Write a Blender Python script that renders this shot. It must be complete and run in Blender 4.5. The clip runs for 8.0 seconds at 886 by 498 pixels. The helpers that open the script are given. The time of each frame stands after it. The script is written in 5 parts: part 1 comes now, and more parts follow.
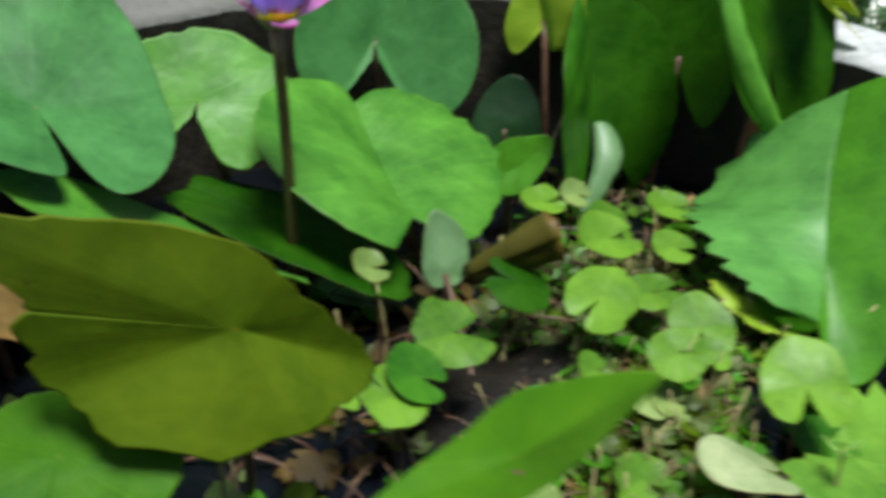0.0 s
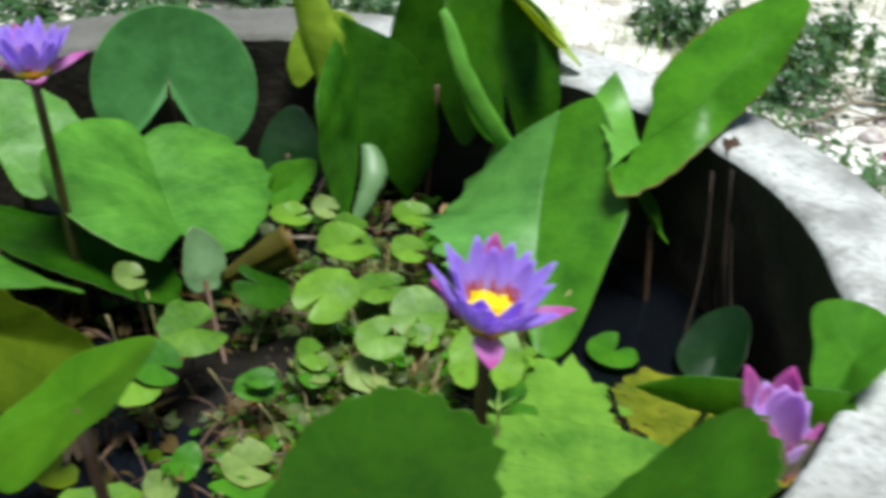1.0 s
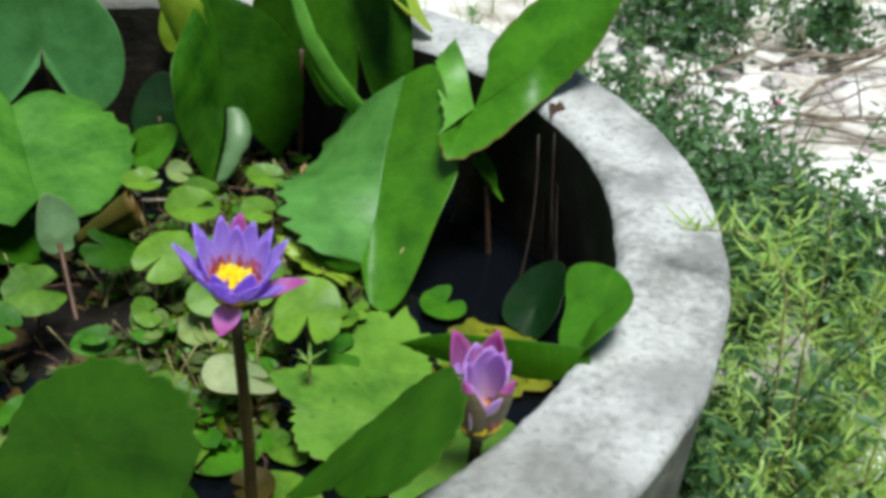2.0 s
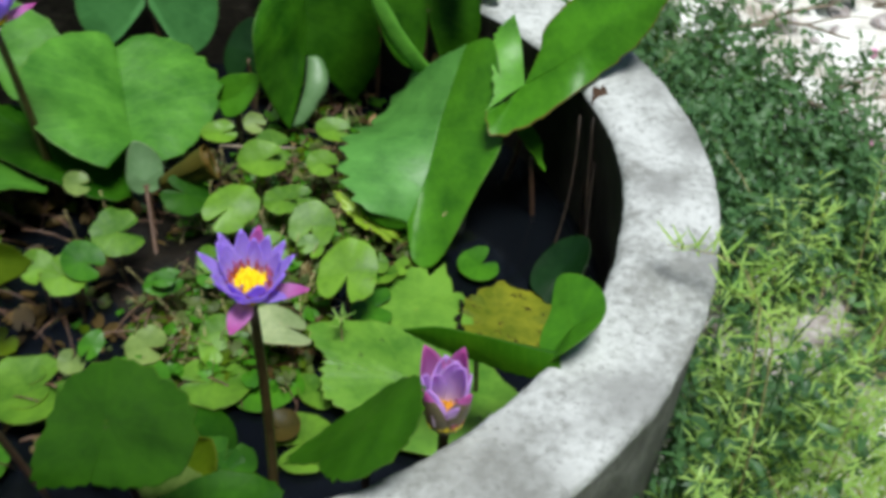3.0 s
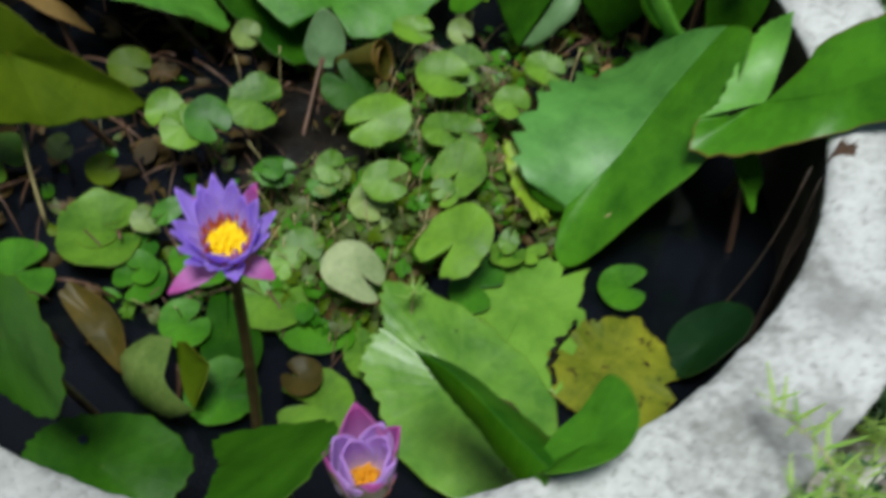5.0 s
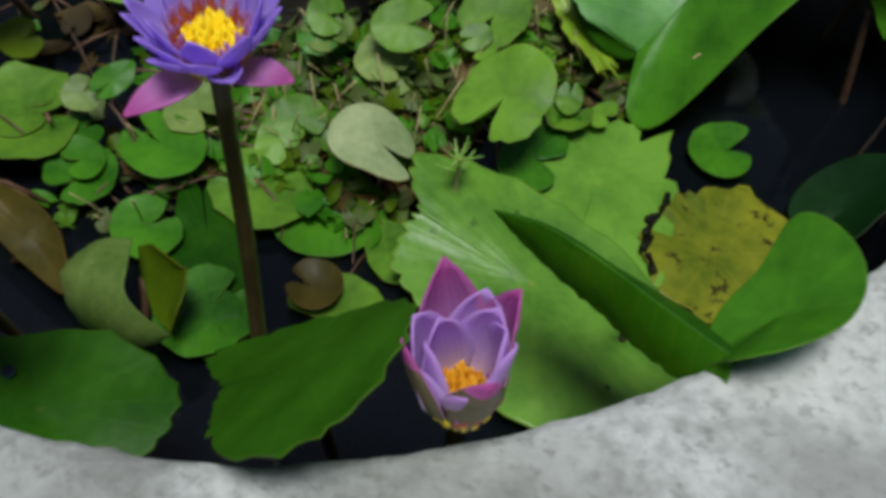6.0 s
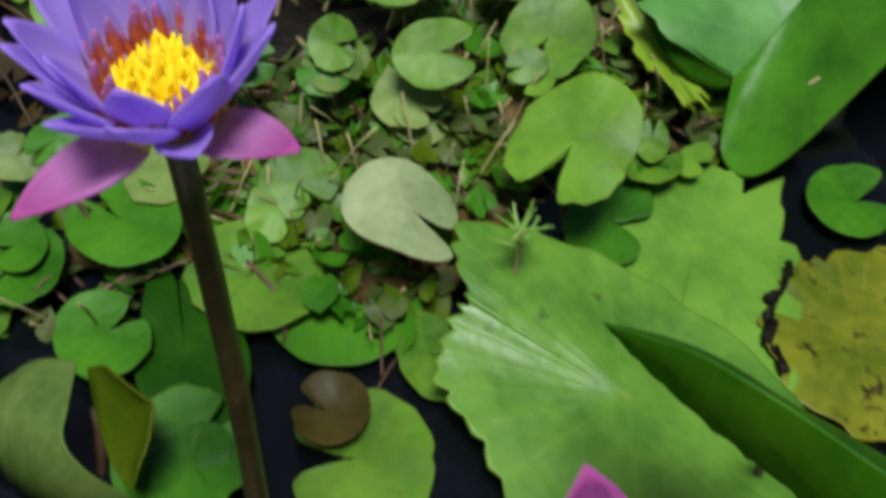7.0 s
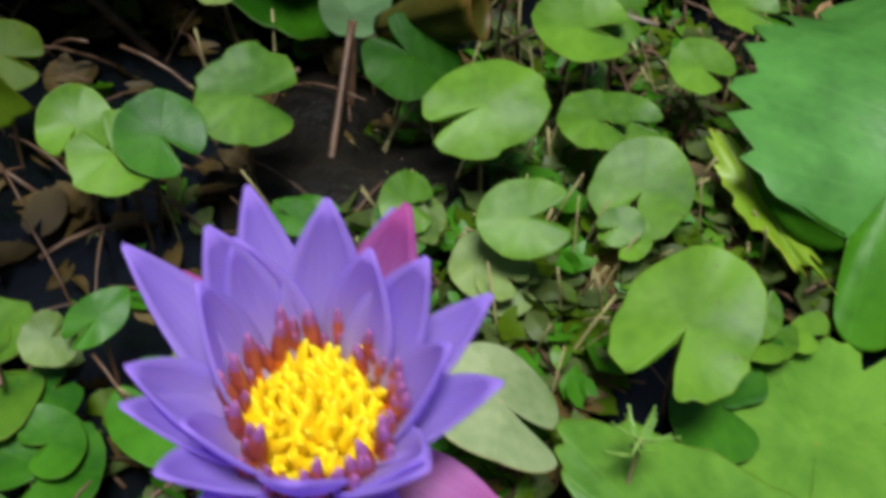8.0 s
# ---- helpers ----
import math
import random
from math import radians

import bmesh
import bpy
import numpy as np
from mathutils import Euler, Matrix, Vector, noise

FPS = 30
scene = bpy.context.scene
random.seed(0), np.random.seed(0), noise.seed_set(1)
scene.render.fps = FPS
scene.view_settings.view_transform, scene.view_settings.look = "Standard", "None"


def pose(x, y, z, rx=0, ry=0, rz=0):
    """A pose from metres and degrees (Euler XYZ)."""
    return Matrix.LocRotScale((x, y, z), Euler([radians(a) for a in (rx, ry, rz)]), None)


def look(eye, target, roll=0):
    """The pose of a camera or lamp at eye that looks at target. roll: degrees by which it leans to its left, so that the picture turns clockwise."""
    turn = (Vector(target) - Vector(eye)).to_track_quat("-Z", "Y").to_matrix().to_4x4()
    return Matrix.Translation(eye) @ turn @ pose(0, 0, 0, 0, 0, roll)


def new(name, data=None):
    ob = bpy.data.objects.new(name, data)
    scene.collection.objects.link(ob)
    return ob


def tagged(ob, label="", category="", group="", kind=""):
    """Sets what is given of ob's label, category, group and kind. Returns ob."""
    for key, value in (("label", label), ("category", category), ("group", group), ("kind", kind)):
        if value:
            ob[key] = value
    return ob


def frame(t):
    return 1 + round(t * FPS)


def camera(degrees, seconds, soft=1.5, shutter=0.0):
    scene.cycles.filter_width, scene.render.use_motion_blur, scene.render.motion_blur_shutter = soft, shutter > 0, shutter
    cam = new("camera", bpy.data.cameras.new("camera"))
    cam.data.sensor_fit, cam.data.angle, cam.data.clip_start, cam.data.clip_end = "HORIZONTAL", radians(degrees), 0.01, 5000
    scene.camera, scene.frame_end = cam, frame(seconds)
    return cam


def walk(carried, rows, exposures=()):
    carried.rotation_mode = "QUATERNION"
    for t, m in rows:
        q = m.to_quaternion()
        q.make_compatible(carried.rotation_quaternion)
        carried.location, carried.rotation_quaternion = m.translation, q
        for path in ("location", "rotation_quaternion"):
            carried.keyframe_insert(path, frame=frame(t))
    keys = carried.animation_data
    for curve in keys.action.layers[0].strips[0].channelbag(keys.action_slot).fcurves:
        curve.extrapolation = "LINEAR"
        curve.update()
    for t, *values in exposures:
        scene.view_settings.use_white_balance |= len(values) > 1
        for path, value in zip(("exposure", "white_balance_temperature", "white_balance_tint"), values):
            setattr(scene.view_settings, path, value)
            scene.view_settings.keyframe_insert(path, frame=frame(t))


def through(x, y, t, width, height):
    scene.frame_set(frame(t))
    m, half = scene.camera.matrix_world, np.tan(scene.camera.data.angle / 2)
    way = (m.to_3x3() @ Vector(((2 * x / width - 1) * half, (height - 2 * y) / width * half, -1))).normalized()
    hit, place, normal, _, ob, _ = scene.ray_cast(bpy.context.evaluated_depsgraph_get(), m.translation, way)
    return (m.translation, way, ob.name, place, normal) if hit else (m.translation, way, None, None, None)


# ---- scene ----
cam = camera(44.1, 8.0, soft=4.0, shutter=0.5)
PATH = [
    (0.0, -0.0908, -0.6535, 0.4401, 59.69, -4.76, 2.44),
    (0.5, 0.0205, -0.7332, 0.4879, 60.60, -5.27, 2.09),
    (1.0, 0.0921, -0.7995, 0.5362, 60.41, -3.80, -0.86),
    (1.5, 0.1784, -0.8347, 0.5454, 59.19, -2.75, -2.40),
    (1.7, 0.2108, -0.8580, 0.5665, 58.79, -3.31, -2.48),
    (2.8, 0.3313, -0.8414, 0.7478, 49.28, -2.30, 5.48),
    (3.0, 0.3566, -0.8637, 0.7869, 48.44, -2.49, 7.61),
    (3.5, 0.4728, -0.9303, 0.9062, 47.35, -4.15, 19.39),
    (4.0, 0.5455, -0.7837, 0.8968, 45.82, -4.20, 28.86),
    (4.5, 0.5756, -0.6190, 0.8722, 42.05, -2.78, 36.34),
    (5.0, 0.5182, -0.5595, 0.7680, 38.65, -3.42, 37.78),
    (5.2, 0.4923, -0.5619, 0.6971, 38.99, -3.64, 37.22),
    (6.3, 0.3863, -0.4856, 0.4617, 38.10, -2.92, 32.01),
    (6.5, 0.3658, -0.4596, 0.4299, 38.69, -2.04, 31.91),
    (7.0, 0.3199, -0.4124, 0.3866, 39.87, -1.96, 31.62),
    (7.5, 0.2644, -0.3722, 0.3729, 41.16, -2.40, 31.06),
    (8.0, 0.2274, -0.3600, 0.3747, 42.75, -2.76, 31.20),
]
EXPOSURES = [(0.0, 0.84), (0.5, 0.82), (1.0, 0.76), (1.5, 0.56), (3.0, 0.45), (3.5, 0.42), (4.5, 0.33), (5.2, 0.16), (6.3, -0.12), (6.5, -0.1), (7.0, 0.22), (7.5, 0.34), (8.0, 0.32)]
walk(cam, [(t, pose(x, y, z, rx, ry, rz)) for t, x, y, z, rx, ry, rz in PATH], EXPOSURES)

# ---- world and light ----
world = bpy.data.worlds.new("sky")
scene.world = world
world.use_nodes = True
wn = world.node_tree.nodes
sky = wn.new("ShaderNodeTexSky")
sky.sky_type = "NISHITA"
sky.sun_disc = False
sky.sun_elevation = radians(70)
sky.sun_rotation = radians(-120)
sky.dust_density = 1.5
sky.ozone_density = 1.0
world.node_tree.links.new(sky.outputs[0], wn["Background"].inputs[0])
wn["Background"].inputs[1].default_value = 0.045
sun = new("sun", bpy.data.lights.new("sun", "SUN"))
sun.data.energy = 3.6
sun.data.angle = radians(20)
sun.data.color = (0.95, 1.0, 0.98)
sun.matrix_world = look((0.12, -0.2, 1.0), (0, 0, 0))


# ---- materials ----
def material(name):
    m = bpy.data.materials.new(name)
    m.use_nodes = True
    return m, m.node_tree.nodes, m.node_tree.links, m.node_tree.nodes["Principled BSDF"]


def ramp(nodes, stops):
    r = nodes.new("ShaderNodeValToRGB")
    el = r.color_ramp.elements
    while len(el) < len(stops):
        el.new(0.5)
    for e, (p, c) in zip(el, stops):
        e.position, e.color = p, (*c, 1)
    return r


def noise_node(nodes, links, scale, detail=4, rough=0.55, coords=None):
    n = nodes.new("ShaderNodeTexNoise")
    n.inputs["Scale"].default_value, n.inputs["Detail"].default_value, n.inputs["Roughness"].default_value = scale, detail, rough
    if coords is None:
        coords = nodes.new("ShaderNodeTexCoord").outputs["Object"]
    links.new(coords, n.inputs["Vector"])
    return n


def bump(nodes, links, height, target, strength, distance):
    b = nodes.new("ShaderNodeBump")
    b.inputs["Strength"].default_value, b.inputs["Distance"].default_value = strength, distance
    links.new(height, b.inputs["Height"])
    links.new(b.outputs[0], target.inputs["Normal"])
    return b


def surface(name, stops, scale, roughness=0.6, fine=0.0, relief=0.3, depth=0.002, specular=0.5):
    """A mottled surface: two noises through a colour ramp, with fine relief."""
    m, nodes, links, out = material(name)
    a = noise_node(nodes, links, scale, 5)
    b = noise_node(nodes, links, scale * 9, 4)
    mix = nodes.new("ShaderNodeMath")
    mix.operation = "MULTIPLY_ADD"
    links.new(b.outputs[0], mix.inputs[0])
    mix.inputs[1].default_value = fine or 0.35
    links.new(a.outputs[0], mix.inputs[2])
    sub = nodes.new("ShaderNodeMath")
    sub.operation = "SUBTRACT"
    links.new(mix.outputs[0], sub.inputs[0])
    sub.inputs[1].default_value = (fine or 0.35) / 2
    r = ramp(nodes, stops)
    links.new(sub.outputs[0], r.inputs[0])
    links.new(r.outputs[0], out.inputs["Base Color"])
    out.inputs["Roughness"].default_value = roughness
    out.inputs["Specular IOR Level"].default_value = specular
    bump(nodes, links, mix.outputs[0], out, relief, depth)
    return m


def leaf_material(name, dark, light, rough=0.34, glow=0.3, veins=0.5, spots=None, amount=0.35, through=(2.4, 1.9, 0.5), gloss=0.3, edge=0.25, margin_colour=None):
    """Leaf skin: radial veins along the leaf's own rays, mottling, gloss and light that passes through."""
    m, nodes, links, out = material(name)
    uv = nodes.new("ShaderNodeTexCoord")
    sep = nodes.new("ShaderNodeSeparateXYZ")
    links.new(uv.outputs["UV"], sep.inputs[0])
    wave = nodes.new("ShaderNodeMath")
    wave.operation = "MULTIPLY"
    links.new(sep.outputs[0], wave.inputs[0])
    wave.inputs[1].default_value = 15.0
    tri = nodes.new("ShaderNodeMath")
    tri.operation = "PINGPONG"
    links.new(wave.outputs[0], tri.inputs[0])
    tri.inputs[1].default_value = 0.5
    vein = ramp(nodes, [(0.0, (1, 1, 1)), (0.1, (0, 0, 0))])
    links.new(tri.outputs[0], vein.inputs[0])
    big = noise_node(nodes, links, 22, 3)
    small = noise_node(nodes, links, 160, 4)
    info = nodes.new("ShaderNodeObjectInfo")
    add = nodes.new("ShaderNodeMath")
    add.operation = "MULTIPLY_ADD"
    links.new(small.outputs[0], add.inputs[0])
    add.inputs[1].default_value = 0.3
    links.new(big.outputs[0], add.inputs[2])
    rnd = nodes.new("ShaderNodeMath")
    rnd.operation = "MULTIPLY_ADD"
    links.new(info.outputs["Random"], rnd.inputs[0])
    rnd.inputs[1].default_value = amount
    links.new(add.outputs[0], rnd.inputs[2])
    shift = nodes.new("ShaderNodeMath")
    shift.operation = "SUBTRACT"
    links.new(rnd.outputs[0], shift.inputs[0])
    shift.inputs[1].default_value = 0.15 + amount / 2
    r = ramp(nodes, [(0.25, dark), (0.75, light)])
    links.new(shift.outputs[0], r.inputs[0])
    colour = nodes.new("ShaderNodeMix")
    colour.data_type = "RGBA"
    fac = nodes.new("ShaderNodeMath")
    fac.operation = "MULTIPLY"
    links.new(vein.outputs[0], fac.inputs[0])
    fac.inputs[1].default_value = 0.22 * veins
    links.new(fac.outputs[0], colour.inputs["Factor"])
    links.new(r.outputs[0], colour.inputs["A"])
    colour.inputs["B"].default_value = (min(1, light[0] * 1.7), min(1, light[1] * 1.4), light[2] * 1.5, 1)
    low = 0.45 if edge else 0.0
    rim = ramp(nodes, [(0.0, (low, low, low)), (0.035, (0, 0, 0)), (0.985 if edge < 0.5 else 0.95, (0, 0, 0)), (1.0, (edge, edge, edge))])
    links.new(sep.outputs[1], rim.inputs[0])
    margin = nodes.new("ShaderNodeMix")
    margin.data_type = "RGBA"
    links.new(rim.outputs[0], margin.inputs["Factor"])
    links.new(colour.outputs["Result"], margin.inputs["A"])
    margin.inputs["B"].default_value = (*margin_colour, 1) if margin_colour else (light[0] * 1.6 + 0.06, light[1] * 0.75 + 0.03, light[2] + 0.01, 1)
    final = margin.outputs["Result"]
    if spots:
        sn = noise_node(nodes, links, 55, 5, 0.7)
        sr = ramp(nodes, [(spots[1], (0, 0, 0)), (spots[1] + 0.06, (1, 1, 1))])
        links.new(sn.outputs[0], sr.inputs[0])
        sm = nodes.new("ShaderNodeMix")
        sm.data_type = "RGBA"
        links.new(sr.outputs[0], sm.inputs["Factor"])
        links.new(final, sm.inputs["A"])
        sm.inputs["B"].default_value = (*spots[0], 1)
        final = sm.outputs["Result"]
    links.new(final, out.inputs["Base Color"])
    out.inputs["Roughness"].default_value = rough
    out.inputs["Specular IOR Level"].default_value = gloss
    h = nodes.new("ShaderNodeMath")
    h.operation = "MULTIPLY_ADD"
    links.new(vein.outputs[0], h.inputs[0])
    h.inputs[1].default_value = -0.6 * veins
    links.new(small.outputs[0], h.inputs[2])
    fine = bump(nodes, links, h.outputs[0], out, 0.35, 0.0006)
    swell = noise_node(nodes, links, 34, 2, 0.4)
    soft_bump = bump(nodes, links, swell.outputs[0], out, 0.32, 0.006)
    links.new(soft_bump.outputs[0], fine.inputs["Normal"])
    links.new(fine.outputs[0], out.inputs["Normal"])
    tr = nodes.new("ShaderNodeBsdfTranslucent")
    warm = nodes.new("ShaderNodeMix")
    warm.data_type = "RGBA"
    warm.blend_type = "MULTIPLY"
    warm.inputs["Factor"].default_value = 1
    links.new(final, warm.inputs["A"])
    warm.inputs["B"].default_value = (*through, 1)
    links.new(warm.outputs["Result"], tr.inputs["Color"])
    ms = nodes.new("ShaderNodeMixShader")
    ms.inputs[0].default_value = glow
    links.new(out.outputs[0], ms.inputs[1])
    links.new(tr.outputs[0], ms.inputs[2])
    links.new(ms.outputs[0], nodes["Material Output"].inputs["Surface"])
    return m


def petal_material(name, base, middle, tip):
    """Petal skin: pale at the foot and deep at the tip, with fine lengthwise streaks and light that passes through."""
    m, nodes, links, out = material(name)
    uv = nodes.new("ShaderNodeTexCoord")
    sep = nodes.new("ShaderNodeSeparateXYZ")
    links.new(uv.outputs["UV"], sep.inputs[0])
    stretch = nodes.new("ShaderNodeMapping")
    stretch.inputs["Scale"].default_value = (9, 0.7, 1)
    links.new(uv.outputs["UV"], stretch.inputs["Vector"])
    streak = noise_node(nodes, links, 3, 3, 0.6, stretch.outputs[0])
    along = nodes.new("ShaderNodeMath")
    along.operation = "MULTIPLY_ADD"
    links.new(streak.outputs[0], along.inputs[0])
    along.inputs[1].default_value = 0.7
    links.new(sep.outputs[1], along.inputs[2])
    r = ramp(nodes, [(0.2, base), (0.56, middle), (1.0, tip)])
    less = nodes.new("ShaderNodeMath")
    less.operation = "MULTIPLY"
    links.new(along.outputs[0], less.inputs[0])
    less.inputs[1].default_value = 0.74
    links.new(less.outputs[0], r.inputs[0])
    links.new(r.outputs[0], out.inputs["Base Color"])
    out.inputs["Roughness"].default_value = 0.5
    out.inputs["Specular IOR Level"].default_value = 0.3
    bump(nodes, links, streak.outputs[0], out, 0.3, 0.0005)
    tr = nodes.new("ShaderNodeBsdfTranslucent")
    links.new(r.outputs[0], tr.inputs["Color"])
    ms = nodes.new("ShaderNodeMixShader")
    ms.inputs[0].default_value = 0.5
    links.new(out.outputs[0], ms.inputs[1])
    links.new(tr.outputs[0], ms.inputs[2])
    links.new(ms.outputs[0], nodes["Material Output"].inputs["Surface"])
    return m


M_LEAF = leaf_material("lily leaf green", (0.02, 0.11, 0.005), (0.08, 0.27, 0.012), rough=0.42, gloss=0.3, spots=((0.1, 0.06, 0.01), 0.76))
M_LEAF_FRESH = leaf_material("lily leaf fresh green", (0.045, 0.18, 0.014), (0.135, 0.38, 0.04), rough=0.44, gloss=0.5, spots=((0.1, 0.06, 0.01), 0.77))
# Sky sheen is put into the base colour as a pale bluish green.
M_LEAF_SHEEN = leaf_material("lily leaf with pale bluish sheen in its colour", (0.048, 0.175, 0.03), (0.125, 0.35, 0.068), rough=0.44, gloss=0.5)
M_LEAF_PALE = leaf_material("pale bluish leaf underside", (0.12, 0.24, 0.09), (0.22, 0.36, 0.18), rough=0.4, gloss=0.4)
M_SEPAL_BACK = surface("olive brown sepal back", [(0.3, (0.06, 0.06, 0.015)), (0.7, (0.16, 0.11, 0.05))], 90, 0.45)
M_LEAF_BLEACHED = leaf_material("bleached mottled leaf", (0.16, 0.25, 0.08), (0.48, 0.54, 0.32), veins=0.3, rough=0.5, amount=0.0, spots=((0.12, 0.16, 0.05), 0.66))
# Near-black green: the shade by the wall is put into this leaf colour.
M_LEAF_SHADE_DARK = leaf_material("dark lily leaf with shade in its colour", (0.005, 0.03, 0.005), (0.014, 0.06, 0.012), rough=0.4, gloss=0.4)
M_LEAF_SINGED = leaf_material("green leaf with a singed margin", (0.02, 0.11, 0.005), (0.075, 0.26, 0.012), gloss=0.22, edge=0.9, margin_colour=(0.2, 0.09, 0.025))
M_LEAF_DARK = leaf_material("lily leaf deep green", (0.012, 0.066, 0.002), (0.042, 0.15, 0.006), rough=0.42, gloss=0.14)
M_LEAF_LIGHT = leaf_material("lily leaf pale green", (0.045, 0.135, 0.01), (0.175, 0.35, 0.03), rough=0.42, gloss=0.28, veins=0.18, amount=0.3, spots=((0.12, 0.1, 0.015), 0.67))
# Brighter yellow green: light through the blade is partly put into the colour.
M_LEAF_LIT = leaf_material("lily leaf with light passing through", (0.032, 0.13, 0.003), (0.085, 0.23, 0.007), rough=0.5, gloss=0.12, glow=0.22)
M_LEAF_OLIVE = leaf_material("lily leaf olive", (0.052, 0.1, 0.003), (0.11, 0.17, 0.006), rough=0.5, gloss=0.15, glow=0.2, spots=((0.04, 0.04, 0.007), 0.66))
M_LEAF_BLUE = leaf_material("bluish green lily leaf", (0.03, 0.13, 0.028), (0.085, 0.27, 0.075), rough=0.5, gloss=0.2)
M_LEAF_HOLED = leaf_material("pale lily leaf with holes", (0.045, 0.16, 0.014), (0.18, 0.37, 0.045), rough=0.32, gloss=0.36, spots=((0.025, 0.03, 0.012), 0.655))
M_LEAF_GREY = leaf_material("lily leaf sage green", (0.08, 0.15, 0.025), (0.26, 0.36, 0.1), veins=0.3, rough=0.45, amount=0.2, spots=((0.42, 0.44, 0.28), 0.64))
M_LEAF_YELLOW = leaf_material("withered lily leaf yellow", (0.06, 0.11, 0.007), (0.3, 0.31, 0.025), amount=0.0, spots=((0.04, 0.03, 0.008), 0.57))
M_LEAF_LIME = leaf_material("young leaf lime", (0.2, 0.34, 0.02), (0.34, 0.48, 0.05))
M_LEAF_BROWN = leaf_material("dead leaf brown", (0.05, 0.032, 0.008), (0.2, 0.125, 0.035), rough=0.6, glow=0.2)
M_SCORCH = surface("orange brown scorched spot", [(0.35, (0.16, 0.07, 0.015)), (0.65, (0.42, 0.24, 0.07))], 160, 0.6)
M_LEAF_ROLLED = leaf_material("withering olive brown leaf", (0.03, 0.04, 0.005), (0.1, 0.085, 0.012), rough=0.45, glow=0.25, edge=0.5)
M_DEAD = surface("dead dark brown root", [(0.3, (0.012, 0.008, 0.005)), (0.7, (0.045, 0.027, 0.015))], 90, 0.7)
M_DEAD_LEAF = leaf_material("reddish dead leaf", (0.03, 0.013, 0.005), (0.1, 0.045, 0.016), rough=0.6, glow=0.2)
M_MAT_DULL = leaf_material("dull olive sage leaf", (0.025, 0.05, 0.01), (0.11, 0.15, 0.04), rough=0.5, gloss=0.3)
M_LEAF_RUST = leaf_material("rust olive leaf", (0.05, 0.045, 0.007), (0.14, 0.1, 0.018), rough=0.45)
M_PINK = leaf_material("pale pink florets", (0.6, 0.35, 0.6), (0.8, 0.6, 0.8), veins=0, rough=0.7, through=(1, 1, 1))
def speckle(mat, scale, dark, low):
    """Fine dark pits and lichen dots over a surface."""
    nodes, links = mat.node_tree.nodes, mat.node_tree.links
    out = nodes["Principled BSDF"]
    n = noise_node(nodes, links, scale, 3, 0.65)
    r = ramp(nodes, [(low, (0, 0, 0)), (low + 0.12, (0.55, 0.55, 0.55))])
    links.new(n.outputs[0], r.inputs[0])
    mix = nodes.new("ShaderNodeMix")
    mix.data_type = "RGBA"
    links.new(r.outputs[0], mix.inputs["Factor"])
    links.new(out.inputs["Base Color"].links[0].from_socket, mix.inputs["A"])
    mix.inputs["B"].default_value = (*dark, 1)
    links.new(mix.outputs["Result"], out.inputs["Base Color"])


M_STEM = surface("flower stem brown green", [(0.3, (0.05, 0.035, 0.012)), (0.7, (0.11, 0.08, 0.025))], 60, 0.4)
M_CONCRETE = surface("weathered concrete", [(0.3, (0.24, 0.24, 0.225)), (0.44, (0.37, 0.375, 0.36)), (0.54, (0.47, 0.475, 0.46)), (0.75, (0.57, 0.575, 0.56))], 14, 0.85, fine=0.5, relief=0.6, depth=0.006)
# Algae stain, taken nearly black so the shade inside the ring is included.
M_WALL = surface("algae-stained wet concrete darkened for shade", [(0.25, (0.006, 0.005, 0.004)), (0.5, (0.018, 0.014, 0.009)), (0.75, (0.05, 0.042, 0.03))], 14, 0.6, relief=0.7, depth=0.006)
M_MUD = surface("wet dark mud", [(0.3, (0.002, 0.0018, 0.0016)), (0.7, (0.012, 0.009, 0.006))], 30, 0.55, relief=0.8, depth=0.006, specular=0.15)
M_SAND = surface("white sandy soil", [(0.28, (0.2, 0.16, 0.12)), (0.43, (0.5, 0.46, 0.4)), (0.6, (0.78, 0.76, 0.72)), (0.75, (0.85, 0.84, 0.8))], 7, 0.9, relief=0.6, depth=0.02)
M_STONE = surface("pale pinkish limestone pebble", [(0.3, (0.16, 0.12, 0.11)), (0.45, (0.34, 0.29, 0.28)), (0.6, (0.55, 0.5, 0.49)), (0.75, (0.72, 0.7, 0.68))], 35, 0.85)
M_TWIG = surface("dry twig", [(0.3, (0.12, 0.09, 0.06)), (0.7, (0.33, 0.27, 0.2))], 80, 0.8)
M_ROOT = surface("reddish brown stalk", [(0.3, (0.07, 0.035, 0.02)), (0.7, (0.16, 0.085, 0.05))], 80, 0.5)
M_SPRIG = leaf_material("needle leaf yellow green", (0.17, 0.33, 0.06), (0.4, 0.55, 0.17), veins=0, rough=0.5, edge=0)
M_STRAW = surface("tan weed stalk", [(0.3, (0.25, 0.2, 0.08)), (0.7, (0.42, 0.36, 0.16))], 80, 0.7)
M_WALL_OUT = surface("damp dark outer concrete", [(0.25, (0.03, 0.032, 0.024)), (0.5, (0.085, 0.085, 0.07)), (0.75, (0.2, 0.2, 0.175))], 16, 0.85, relief=0.7, depth=0.006)
M_GRASS = leaf_material("grass blade", (0.1, 0.21, 0.03), (0.22, 0.36, 0.07), veins=0, rough=0.5, edge=0)
M_WEED = leaf_material("weed leaf", (0.028, 0.085, 0.03), (0.1, 0.22, 0.075), veins=0.2, rough=0.45, gloss=0.4, edge=0)
M_PETAL = petal_material("violet blue petal", (0.9, 0.78, 1.0), (0.66, 0.48, 0.97), (0.5, 0.3, 0.92))
M_PETAL_LILAC = petal_material("lilac petal", (0.98, 0.88, 1.0), (0.82, 0.62, 0.96), (0.68, 0.38, 0.85))
